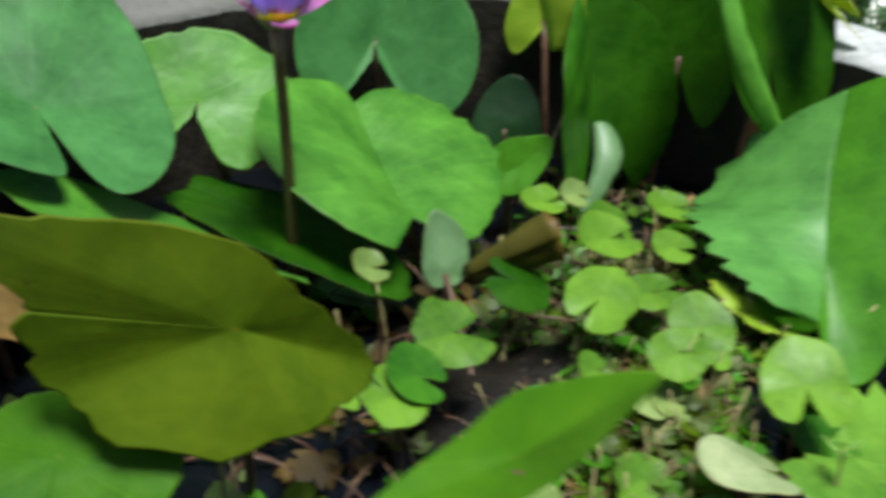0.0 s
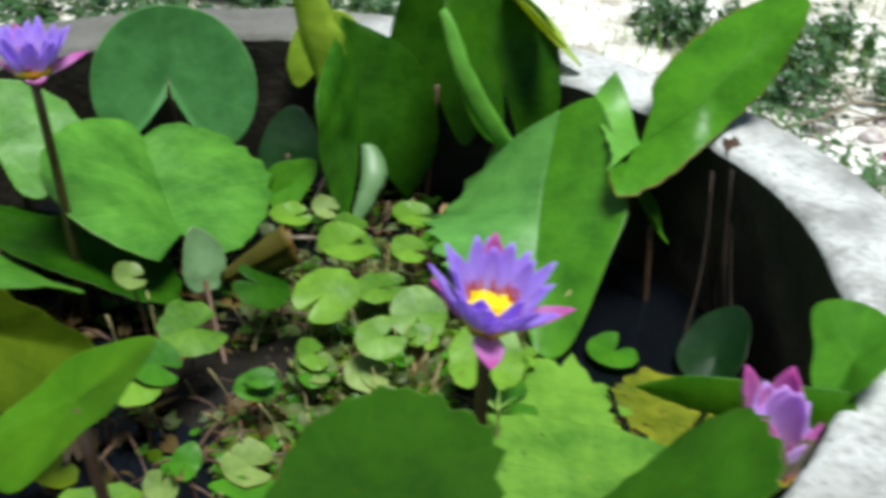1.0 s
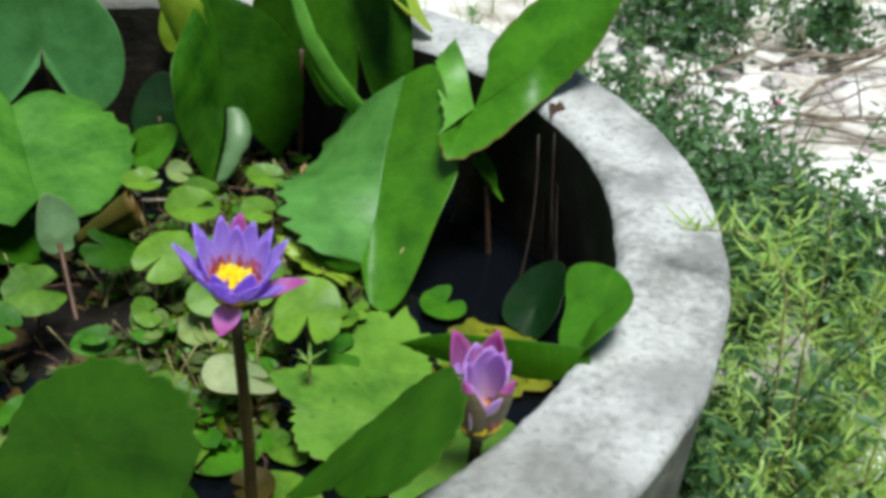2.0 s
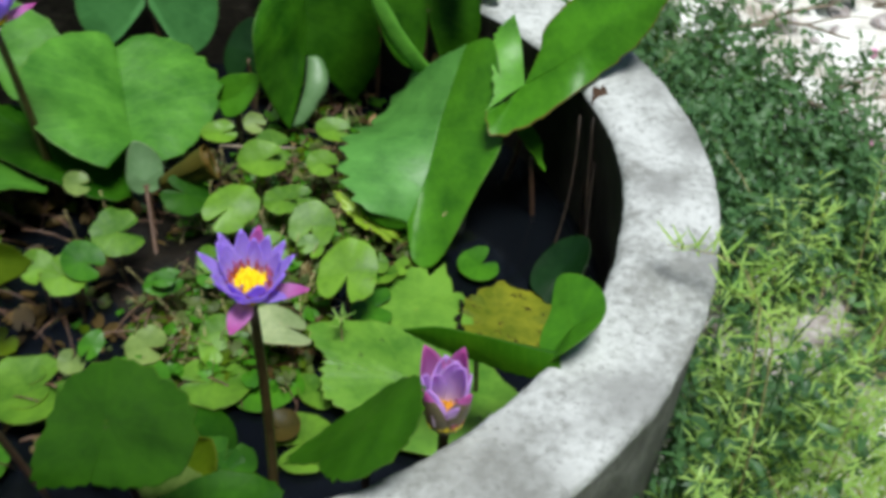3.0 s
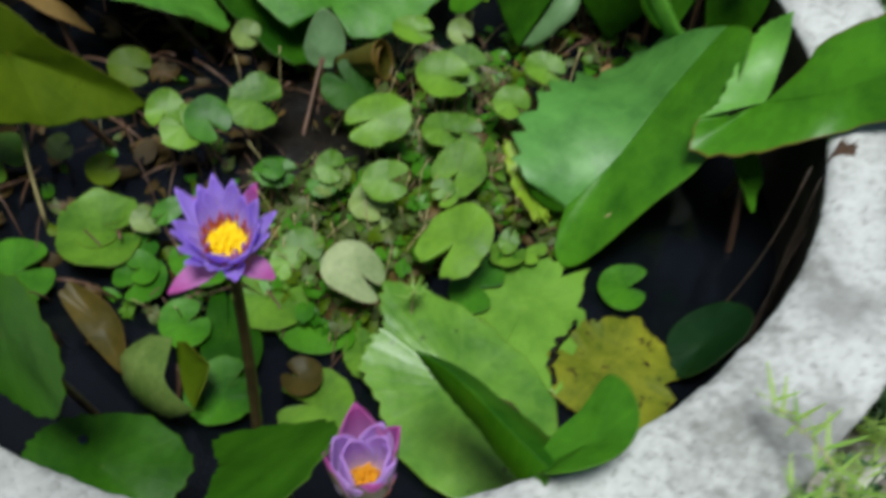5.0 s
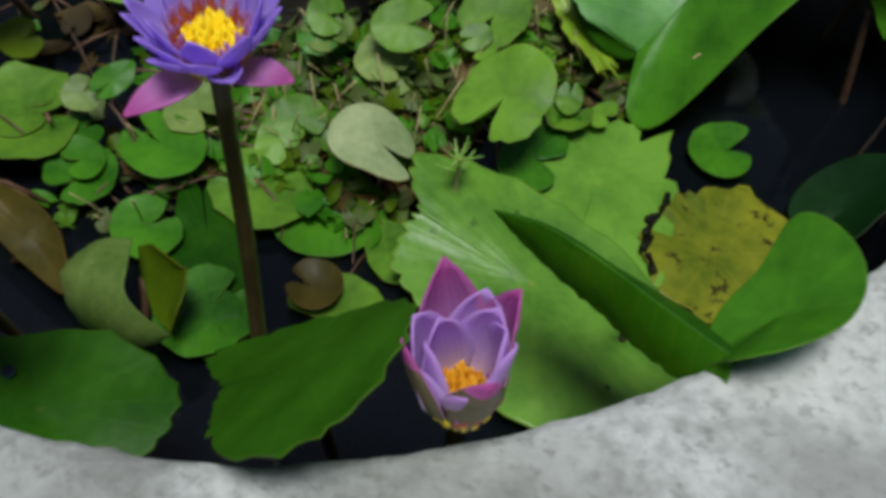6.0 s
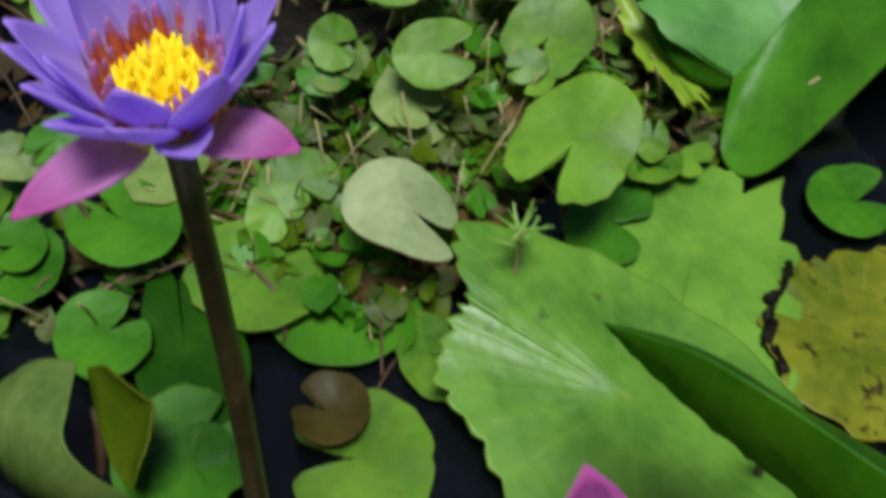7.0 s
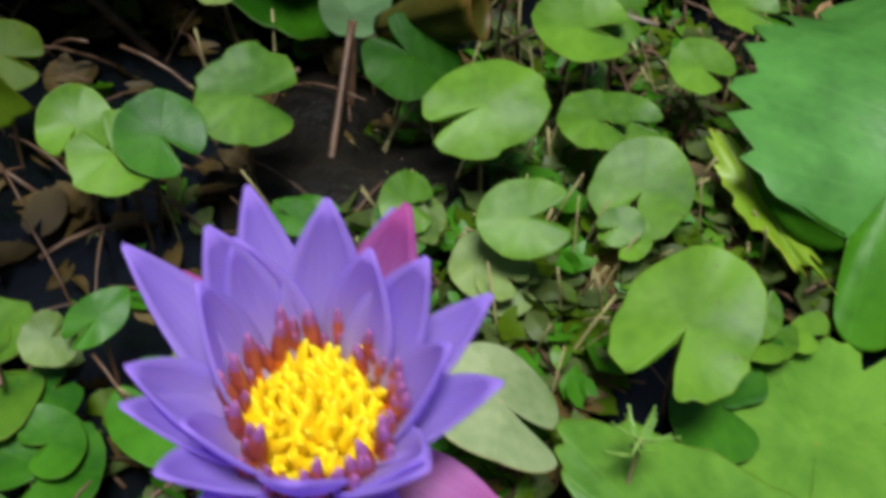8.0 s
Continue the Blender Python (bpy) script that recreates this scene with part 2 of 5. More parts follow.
M_SEPAL = petal_material("magenta sepal", (0.92, 0.72, 0.86), (0.76, 0.34, 0.7), (0.6, 0.1, 0.42))
M_STAMEN = surface("yellow stamen", [(0.3, (1.0, 0.7, 0.008)), (0.7, (1.0, 0.86, 0.02))], 200, 0.5)
M_STAMEN_AMBER = surface("amber stamen", [(0.3, (0.62, 0.26, 0.01)), (0.7, (0.85, 0.42, 0.015))], 200, 0.5)
M_STAMEN_FOOT = surface("orange stamen foot", [(0.3, (0.85, 0.22, 0.02)), (0.7, (0.95, 0.4, 0.03))], 200, 0.5)
M_STAMEN_RED = surface("red brown stamen middle", [(0.3, (0.38, 0.06, 0.05)), (0.7, (0.6, 0.14, 0.08))], 200, 0.5)
M_STAMEN_TIP = surface("red violet stamen tip", [(0.3, (0.3, 0.07, 0.24)), (0.7, (0.46, 0.16, 0.4))], 200, 0.5)


speckle(M_CONCRETE, 120, (0.15, 0.15, 0.135), 0.55)
speckle(M_CONCRETE, 5, (0.16, 0.16, 0.145), 0.52)
speckle(M_CONCRETE, 48, (0.27, 0.27, 0.25), 0.62)


def moss_stain(mat):
    """A broad dark algae stain over the damp far side of the ring, with ragged edges."""
    nodes, links = mat.node_tree.nodes, mat.node_tree.links
    out = nodes["Principled BSDF"]
    coords = nodes.new("ShaderNodeTexCoord").outputs["Object"]
    sep = nodes.new("ShaderNodeSeparateXYZ")
    links.new(coords, sep.inputs[0])
    across = nodes.new("ShaderNodeMath")
    across.operation = "MULTIPLY_ADD"
    links.new(sep.outputs[0], across.inputs[0])
    across.inputs[1].default_value = -1.2
    links.new(sep.outputs[1], across.inputs[2])
    n = noise_node(nodes, links, 12, 5, 0.65)
    add = nodes.new("ShaderNodeMath")
    add.operation = "MULTIPLY_ADD"
    links.new(n.outputs[0], add.inputs[0])
    add.inputs[1].default_value = 0.5
    links.new(across.outputs[0], add.inputs[2])
    r = ramp(nodes, [(0.58, (0, 0, 0)), (0.8, (0.85, 0.85, 0.85))])
    links.new(add.outputs[0], r.inputs[0])
    mix = nodes.new("ShaderNodeMix")
    mix.data_type = "RGBA"
    links.new(r.outputs[0], mix.inputs["Factor"])
    links.new(out.inputs["Base Color"].links[0].from_socket, mix.inputs["A"])
    mix.inputs["B"].default_value = (0.075, 0.07, 0.055, 1)
    links.new(mix.outputs["Result"], out.inputs["Base Color"])


moss_stain(M_CONCRETE)


def rim_stain(mat, at, reach, dark):
    """A grey weather stain with a ragged edge round one place on the rim."""
    nodes, links = mat.node_tree.nodes, mat.node_tree.links
    out = nodes["Principled BSDF"]
    away = nodes.new("ShaderNodeVectorMath")
    away.operation = "DISTANCE"
    links.new(nodes.new("ShaderNodeTexCoord").outputs["Object"], away.inputs[0])
    away.inputs[1].default_value = at
    n = noise_node(nodes, links, 26, 5, 0.65)
    add = nodes.new("ShaderNodeMath")
    add.operation = "MULTIPLY_ADD"
    links.new(n.outputs[0], add.inputs[0])
    add.inputs[1].default_value = reach * 1.6
    links.new(away.outputs["Value"], add.inputs[2])
    r = ramp(nodes, [(reach * 1.1, (0.75, 0.75, 0.75)), (reach * 1.9, (0, 0, 0))])
    links.new(add.outputs[0], r.inputs[0])
    mix = nodes.new("ShaderNodeMix")
    mix.data_type = "RGBA"
    links.new(r.outputs[0], mix.inputs["Factor"])
    links.new(out.inputs["Base Color"].links[0].from_socket, mix.inputs["A"])
    mix.inputs["B"].default_value = (*dark, 1)
    links.new(mix.outputs["Result"], out.inputs["Base Color"])


for spot, reach in (((0.48, 0.26, 0.39), 0.075), ((0.53, 0.12, 0.39), 0.04), ((0.49, 0.03, 0.39), 0.03), ((0.46, -0.26, 0.39), 0.05), ((0.53, -0.08, 0.39), 0.035)):
    rim_stain(M_CONCRETE, spot, reach, (0.2, 0.2, 0.19))


def water_material():
    m, nodes, links, out = material("pond water")
    out.inputs["Base Color"].default_value = (0.1, 0.13, 0.18, 1)
    out.inputs["Roughness"].default_value = 0.06
    out.inputs["IOR"].default_value = 1.33
    out.inputs["Transmission Weight"].default_value = 0.97
    n = noise_node(nodes, links, 25, 2)
    bump(nodes, links, n.outputs[0], out, 0.15, 0.002)
    return m


M_WATER = water_material()


# ---- building helpers ----
def link_mesh(name, bm, mat, parent=None, smooth=True):
    me = bpy.data.meshes.new(name)
    bm.to_mesh(me)
    bm.free()
    for f in me.polygons:
        f.use_smooth = smooth
    for mt in (mat if isinstance(mat, (list, tuple)) else [mat]):
        me.materials.append(mt)
    ob = new(name, me)
    ob.parent = parent
    return ob


def part(name, bm, mat, parent, label=""):
    return tagged(link_mesh(name, bm, mat, parent), label)


def thing(name, label, category, group="", at=(0, 0, 0)):
    ob = new(name)
    ob.location = at
    ob.empty_display_size = 0.02
    return tagged(ob, label, category, group)


def tube(bm, points, radii, sides=8):
    """A tapered round rod through the points."""
    pts = [Vector(p) for p in points]
    rings = []
    for i, p in enumerate(pts):
        d = (pts[min(i + 1, len(pts) - 1)] - pts[max(i - 1, 0)]).normalized()
        a = d.cross(Vector((0.3, 0.9, 0.31))).normalized()
        b = d.cross(a)
        r = radii[i] if isinstance(radii, (list, tuple)) else radii
        rings.append([bm.verts.new(p + r * (math.cos(k * math.tau / sides) * a + math.sin(k * math.tau / sides) * b)) for k in range(sides)])
    for u, v in zip(rings, rings[1:]):
        for k in range(sides):
            bm.faces.new((u[k], u[(k + 1) % sides], v[(k + 1) % sides], v[k]))
    bm.faces.new(rings[0][::-1])
    bm.faces.new(rings[-1])


def bend(a, b, sag=(0, 0, 0), n=7):
    """Points from a to b along a soft bow."""
    a, b, s = Vector(a), Vector(b), Vector(sag)
    return [a.lerp(b, i / (n - 1)) + s * math.sin(math.pi * i / (n - 1)) for i in range(n)]


def spline(vs, s):
    """Smooth value at s (0 to len - 1) through the vectors vs: turn and length go separately."""
    i = min(int(s), len(vs) - 2)
    f = s - i
    p = [vs[max(i - 1, 0)], vs[i], vs[i + 1], vs[min(i + 2, len(vs) - 1)]]

    def cr(a, b, c, d):
        return 0.5 * ((2 * b) + (c - a) * f + (2 * a - 5 * b + 4 * c - d) * f * f + (3 * b - a - 3 * c + d) * f ** 3)
    v = cr(*p)
    return v.normalized() * max(cr(*[q.length for q in p]), 0.001) if v.length > 1e-6 else v


def blade_mesh(c, tip, left, right, ll, lr, cup=0.0, teeth=0.0, wave=0.0, slit=0.22, seed=0, fold=0.0, ragged=0.0, rays=72, rings=9):
    """A lily leaf: rays from the stalk's place c to an edge through tip, sides and the two lobes, slit between the lobes."""
    rnd = random.Random(seed)
    c = Vector(c)
    t, l, r, a, b = [Vector(p) - c for p in (tip, left, right, ll, lr)]
    mid = (a + b) * 0.5
    inner = mid.normalized() * min(a.length, b.length) * slit if mid.length > 1e-5 else -t * slit
    vs = [inner * 0.9 + b * 0.06, b, r, t, l, a, inner * 0.9 + a * 0.06] if slit < 0.9 else [inner, b, r, t, l, a, inner]
    up = (t.cross(l)).normalized() + (r.cross(t)).normalized()
    up = up.normalized()
    ph = [rnd.uniform(0, 6.28) for _ in range(4)]
    bm = bmesh.new()
    uv = bm.loops.layers.uv.new("UVMap")
    grid = []
    size = max(t.length, l.length, r.length)
    for i in range(rays + 1):
        s = i / rays * 6
        v = spline(vs, s)
        q = i / rays
        edge = 1.0
        if teeth:
            edge += teeth * ((i % 3) / 2 - 0.5) * (1 + 0.6 * math.sin(7 * q * 6.28 + ph[0])) + teeth * rnd.uniform(-0.5, 0.5)
        if ragged:
            edge += ragged * (noise.noise((q * 13, seed, 0)) + 0.6 * noise.noise((q * 37, seed, 2)))
        row = []
        for j in range(1, rings + 1):
            k = j / (rings - 1) if j < rings - 1 else (0.975 if j == rings - 1 else 1.0)
            k = min(k, 0.86 + 0.115 * (j - rings + 2)) if j >= rings - 2 and j < rings else k
            kk = k * (1 + (edge - 1) * (1.0 if j == rings else 0.9 if j == rings - 1 else 0.35 * k * k))
            h = cup * (kk * kk - kk * 0.15) * v.length + wave * size * k * k * math.sin(3 * q * 6.28 + ph[1]) + 0.35 * wave * size * k ** 3 * math.sin(9 * q * 6.28 + ph[2])
            p = v * k
            h += fold * (p - t * (p.dot(t) / t.length_squared)).length + 0.05 * size * k * noise.noise(p / size * 1.7 + Vector((seed * 1.7, 0, 0)))
            h += 0.0012 * size * k * math.cos(30 * math.pi * q)
            row.append((bm.verts.new(c + v * kk + up * h), q, k))
        grid.append(row)
    mid_v = bm.verts.new(c)
    for g, h in zip(grid, grid[1:]):
        f = bm.faces.new((mid_v, g[0][0], h[0][0]))
        for lp, w in zip(f.loops, ((g[0][1], 0), g[0][1:], h[0][1:])):
            lp[uv].uv = w
        for j in range(rings - 1):
            f = bm.faces.new((g[j][0], g[j + 1][0], h[j + 1][0], h[j][0]))
            for lp, w in zip(f.loops, (g[j], g[j + 1], h[j + 1], h[j])):
                lp[uv].uv = w[1:]
    bmesh.ops.recalc_face_normals(bm, faces=bm.faces)
    return bm


def half_blade(spine, edge, bulge=0.0, teeth=0.0, seed=0, n=40, m=10):
    """One half of a creased leaf: a smooth sheet from the crease to its outer edge."""
    rnd = random.Random(seed)
    bm = bmesh.new()
    uv = bm.loops.layers.uv.new("UVMap")
    inner, outer = smooth_line(spine, n), smooth_line(edge, n)
    steps = [0.0, 0.012] + [k / m for k in range(1, m)] + [0.975, 1.0]
    rows = []
    for i, (a, b) in enumerate(zip(inner, outer)):
        along = (outer[min(i + 1, n - 1)] - outer[max(i - 1, 0)]).normalized()
        up = (b - a).cross(along)
        up = up.normalized() * (1 if up.z >= 0 else -1) if up.length > 1e-9 else Vector((0, 0, 1))
        reach = 1 + teeth * ((i % 3) / 2 - 0.5) + teeth * rnd.uniform(-0.5, 0.5)
        row = []
        for f in steps:
            g = f * (1 + (reach - 1) * f ** 4)
            h = bulge * math.sin(math.pi * f) * (b - a).length + 0.03 * (b - a).length * f * noise.noise((i * 0.14, f * 2.2, seed))
            row.append((bm.verts.new(a.lerp(b, g) + up * h), i / (n - 1), max(f, 0.04)))
        rows.append(row)
    for u, v in zip(rows, rows[1:]):
        for k in range(len(steps) - 1):
            quad = (u[k], u[k + 1], v[k + 1], v[k])
            f = bm.faces.new([q[0] for q in quad])
            for lp, q in zip(f.loops, quad):
                lp[uv].uv = q[1:]
    bmesh.ops.remove_doubles(bm, verts=bm.verts[:], dist=0.0002)
    bmesh.ops.recalc_face_normals(bm, faces=bm.faces)
    return bm


def thicken(ob, depth=0.0009):
    md = ob.modifiers.new("thickness", "SOLIDIFY")
    md.thickness, md.offset = depth, 0
    return ob


def smooth_line(points, n=14):
    """n points along a smooth curve through the given ones."""
    p = [Vector(q) for q in points]
    out = []
    for i in range(n):
        s = i / (n - 1) * (len(p) - 1)
        k = min(int(s), len(p) - 2)
        f = s - k
        a, b, c, d = p[max(k - 1, 0)], p[k], p[k + 1], p[min(k + 2, len(p) - 1)]
        out.append(0.5 * (2 * b + (c - a) * f + (2 * a - 5 * b + 4 * c - d) * f * f + (3 * b - a - 3 * c + d) * f ** 3))
    return out


def blade_of(leaf):
    return next(c for c in leaf.children if c.name.startswith("blade"))


def edge_fold(leaf, line, across, width, mat, label):
    """The curled-over margin of a leaf: a bowed strip along line, turned towards across."""
    bm = bmesh.new()
    uv = bm.loops.layers.uv.new("UVMap")
    pts = [p - leaf.location for p in smooth_line(line)]
    n = len(pts) - 1
    d = Vector(across).normalized()
    rows = []
    for i, p in enumerate(pts):
        t = (pts[min(i + 1, n)] - pts[max(i - 1, 0)]).normalized()
        out = t.cross(d).normalized()
        w = width * math.sin(math.pi * (0.06 + 0.88 * i / n)) ** 0.6 * (1 + 0.15 * noise.noise((i * 0.6, width * 99, 0)))
        rows.append([bm.verts.new(p + d * w * k / 4 + out * w * 0.12 * math.sin(math.pi * k / 4)) for k in range(5)])
    for i, (u, v) in enumerate(zip(rows, rows[1:])):
        for k in range(4):
            f = bm.faces.new((u[k], u[k + 1], v[k + 1], v[k]))
            for lp in f.loops:
                lp[uv].uv = (0.03, 0.5)
    thicken(part("curled_edge", bm, mat, blade_of(leaf), label))


def lily_leaf(label, mat, c, tip, left, right, ll, lr, foot=None, sag=(0, 0, 0), stalk=0.0035, **kw):
    """A raised lily leaf: blade and, where foot is given, the stalk that carries it."""
    foot = foot or (c[0] + 0.012, c[1] + 0.008, min(c[2] - 0.02, -0.1))
    th = thing("water_lily_leaf", label, "leaf", "lily leaves in the pond", foot)
    off = Vector(th.location)
    pts = [Vector(p) - off for p in (c, tip, left, right, ll, lr)]
    blade = part("blade", blade_mesh(*pts, **kw), mat, th)
    thicken(blade)
    bm = bmesh.new()
    tube(bm, bend((0, 0, 0), pts[0] + (Vector(foot) - Vector(c)).normalized() * 0.004, sag), stalk)
    part("stalk", bm, M_ROOT, th)
    return th


def pad(label, mat, c, tip, side, notch=0.5, cup=0.0, teeth=0.0, wave=0.03, seed=0, lobe=0.95, slit=0.2):
    """A small pad on the water: c is the slit's end, tip the far edge, side the left edge."""
    c = Vector(c)
    t, n = Vector(tip) - c, Vector(side) - c
    a, b = -t * lobe * math.cos(notch) + n * lobe * math.sin(notch), -t * lobe * math.cos(notch) - n * lobe * math.sin(notch)
    rnd = random.Random(seed)
    th = thing("floating_pad", label, "lily pad", "small pads on the water", c)
    bm = blade_mesh((0, 0, 0), t, n, -n, a, b, cup=cup, teeth=teeth, wave=wave, slit=slit, seed=seed, ragged=rnd.uniform(0.02, 0.16), rays=48, rings=6)
    thicken(part("blade", bm, mat, th), 0.0007)
    bm = bmesh.new()
    deep = Vector((rnd.uniform(-0.012, 0.012), rnd.uniform(-0.012, 0.012), -0.1 - c.z))
    tube(bm, bend(deep, (0, 0, -0.001), (rnd.uniform(-0.006, 0.006), 0, 0), 6), 0.0011, 6)
    part("stalk", bm, M_ROOT, th)
    return th

# ---- the setting: ground, concrete ring, mud and water ----
RIM_IN, RIM_OUT, RIM_Z, GROUND_Z, WATER_Z = 0.453, 0.547, 0.110, -0.28, -0.075


def ground():
    bm = bmesh.new()
    radii = [0.5 + 0.03 * i for i in range(50)] + [2.1, 2.4, 3, 4, 6, 9, 15, 30, 80, 250, 900, 3000]
    rows = []
    for r in radii:
        row = []
        for k in range(120):
            a = k * math.tau / 120
            x, y = r * math.cos(a), r * math.sin(a)
            z = GROUND_Z + (0.03 * noise.noise((x * 3, y * 3, 0)) + 0.012 * noise.noise((x * 14, y * 14, 5))) * min(1, 6 / r)
            row.append(bm.verts.new((x, y, z)))
        rows.append(row)
    for u, v in zip(rows, rows[1:]):
        for k in range(120):
            bm.faces.new((u[k], u[(k + 1) % 120], v[(k + 1) % 120], v[k]))
    return tagged(link_mesh("ground", bm, M_SAND), "pale sandy ground with sparse weeds and stones", "ground", kind="structure")


def ring_wall():
    """The cast concrete ring: outer wall with a worn rounded rim, and the stained inner wall, darkened further for the
    shade inside.
    """
    wall = [(RIM_OUT - 0.01, -0.32), (RIM_OUT - 0.006, -0.1), (RIM_OUT - 0.003, 0.04), (RIM_OUT - 0.001, 0.09)]
    outer = [(RIM_OUT - 0.001, 0.09), (RIM_OUT + 0.001, 0.095), (RIM_OUT + 0.001, 0.105), (RIM_OUT - 0.002, 0.1095), (RIM_OUT - 0.01, 0.111)]
    outer += [(RIM_OUT - 0.02 - i * 0.0135, 0.1105) for i in range(5)]
    outer += [(RIM_IN + 0.008, 0.109), (RIM_IN + 0.002, 0.106), (RIM_IN, 0.1)]
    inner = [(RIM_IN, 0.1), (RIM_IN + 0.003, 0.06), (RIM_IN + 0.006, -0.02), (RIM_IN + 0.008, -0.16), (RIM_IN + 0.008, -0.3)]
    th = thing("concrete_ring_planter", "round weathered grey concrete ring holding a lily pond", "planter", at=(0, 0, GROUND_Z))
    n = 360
    for name, profile, mat, label in (("rim", outer, M_CONCRETE, "pale grey weathered concrete"), ("outer_wall", wall, M_WALL_OUT, "damp dark stained concrete"), ("inner_wall", inner, M_WALL, "dark algae-stained wet concrete with shade in its colour")):
        bm = bmesh.new()
        rows = []
        for r, z in profile:
            row = []
            for k in range(n):
                a = k * math.tau / n
                ca, sa = math.cos(a), math.sin(a)
                dr = 0.006 * noise.noise((ca * 2, sa * 2, 0)) + 0.0022 * noise.noise((ca * 14, sa * 14, z * 9)) + 0.0014 * noise.noise((ca * 45, sa * 45, z * 30))
                dz = 0.0022 * noise.noise((ca * 6, sa * 6, r * 20)) + 0.0014 * noise.noise((ca * 40, sa * 40, r * 90)) if z > 0.09 else 0
                row.append(bm.verts.new(((r + dr) * ca, (r + dr) * sa, z + dz - GROUND_Z)))
            rows.append(row)
        for u, v in zip(rows, rows[1:]):
            for k in range(n):
                bm.faces.new((u[k], u[(k + 1) % n], v[(k + 1) % n], v[k]))
        bmesh.ops.recalc_face_normals(bm, faces=bm.faces)
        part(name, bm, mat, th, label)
    return th


def disc(name, z, amp, freq, mat, label, category, radius=0.464, lift=0.0):
    bm = bmesh.new()
    rings = []
    for i in range(1, 41):
        r = radius * i / 40
        rings.append([])
        for k in range(96):
            x, y = r * math.cos(k * math.tau / 96), r * math.sin(k * math.tau / 96)
            mound = lift * math.exp(-((x + 0.02) ** 2 + (y - 0.03) ** 2) / 0.03)
            rings[-1].append(bm.verts.new((x, y, z + mound + amp * noise.noise((x * freq, y * freq, 3)))))
    mid = bm.verts.new((0, 0, z + lift))
    for k in range(96):
        bm.faces.new((mid, rings[0][k], rings[0][(k + 1) % 96]))
    for u, v in zip(rings, rings[1:]):
        for k in range(96):
            bm.faces.new((u[k], v[k], v[(k + 1) % 96], u[(k + 1) % 96]))
    return tagged(link_mesh(name, bm, mat), label, category, kind="structure")


ground()
ring_wall()
disc("pond_bed", -0.115, 0.02, 14, M_MUD, "dark wet mud with rotting plant matter", "mud", lift=0.06)
disc("water", WATER_Z, 0.0, 1, M_WATER, "still dark pond water between the leaves", "water")

# ---- large lily leaves ----
def broad_leaf():
    """The broad leaf in the middle: two halves that meet in a sunken midrib, a slit between the lobes."""
    th = thing("water_lily_leaf", "broad bright green lily leaf with a deep slit", "leaf", "lily leaves in the pond", (-0.1, 0.2, -0.1))
    off = th.location
    at = lambda *ps: [Vector(p) - off for p in ps]
    rib = at((-0.113, 0.132, 0.01), (-0.13, 0.165, 0.012), (-0.155, 0.222, 0.025), (-0.18, 0.276, 0.044))
    left = at((-0.123, 0.079, 0.009), (-0.165, 0.075, 0.028), (-0.205, 0.09, 0.048), (-0.241, 0.13, 0.066), (-0.25, 0.19, 0.076), (-0.232, 0.25, 0.072), (-0.198, 0.286, 0.058), (-0.18, 0.276, 0.044))
    right = at((-0.078, 0.122, -0.006), (-0.055, 0.15, -0.008), (-0.04, 0.205, 0.0), (-0.043, 0.262, 0.012), (-0.072, 0.3, 0.024), (-0.115, 0.315, 0.04), (-0.158, 0.302, 0.05), (-0.18, 0.276, 0.044))
    thicken(part("left_half", half_blade(rib, left, 0.05, 0.015, 101), M_LEAF_FRESH, th))
    thicken(part("right_half", half_blade(rib, right, 0.05, 0.05, 102), M_LEAF_FRESH, th))
    bm = bmesh.new()
    tube(bm, bend((0, 0, 0), rib[1] + Vector((0, 0.004, -0.01)), (0.004, 0, 0)), 0.0035)
    part("stalk", bm, M_ROOT, th)


broad_leaf()
lily_leaf("round upright bluish lily leaf against the far wall", M_LEAF_BLUE, (-0.172, 0.38, 0.072), (-0.165, 0.405, 0.15), (-0.245, 0.335, 0.095), (-0.075, 0.378, 0.08), (-0.212, 0.325, 0.018), (-0.115, 0.355, 0.0), foot=(-0.14, 0.36, -0.1), cup=0.06, fold=0.14, seed=2)
lily_leaf("tall round bluish green lily leaf leaning on the wall", M_LEAF_BLUE, (-0.405, 0.105, 0.088), (-0.43, 0.23, 0.17), (-0.49, 0.115, 0.135), (-0.33, 0.172, 0.082), (-0.36, 0.03, 0.07), (-0.322, 0.04, 0.055), foot=(-0.32, 0.2, -0.1), cup=0.05, seed=3)
lily_leaf("long green lily leaf half hidden under another", M_LEAF_FRESH, (-0.3, 0.012, 0.032), (-0.184, 0.048, -0.004), (-0.275, 0.09, 0.0), (-0.25, -0.018, 0.03), (-0.418, 0.04, 0.065), (-0.334, -0.048, 0.055), foot=(-0.2, 0.06, -0.1), teeth=0.03, seed=4, wave=0.03, slit=0.9)
lily_leaf("dark green lily leaf lying under a broad bright one", M_LEAF_DARK, (-0.215, 0.13, -0.006), (-0.112, 0.078, -0.036), (-0.17, 0.19, -0.03), (-0.215, 0.07, 0.0), (-0.3, 0.19, 0.0), (-0.315, 0.12, 0.012), foot=(-0.2, 0.15, -0.1), teeth=0.03, seed=44, wave=0.02, slit=0.9)
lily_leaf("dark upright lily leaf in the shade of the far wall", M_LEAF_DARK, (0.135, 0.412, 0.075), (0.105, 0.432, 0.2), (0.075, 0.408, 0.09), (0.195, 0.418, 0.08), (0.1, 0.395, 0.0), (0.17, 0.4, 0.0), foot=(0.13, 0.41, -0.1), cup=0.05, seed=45)
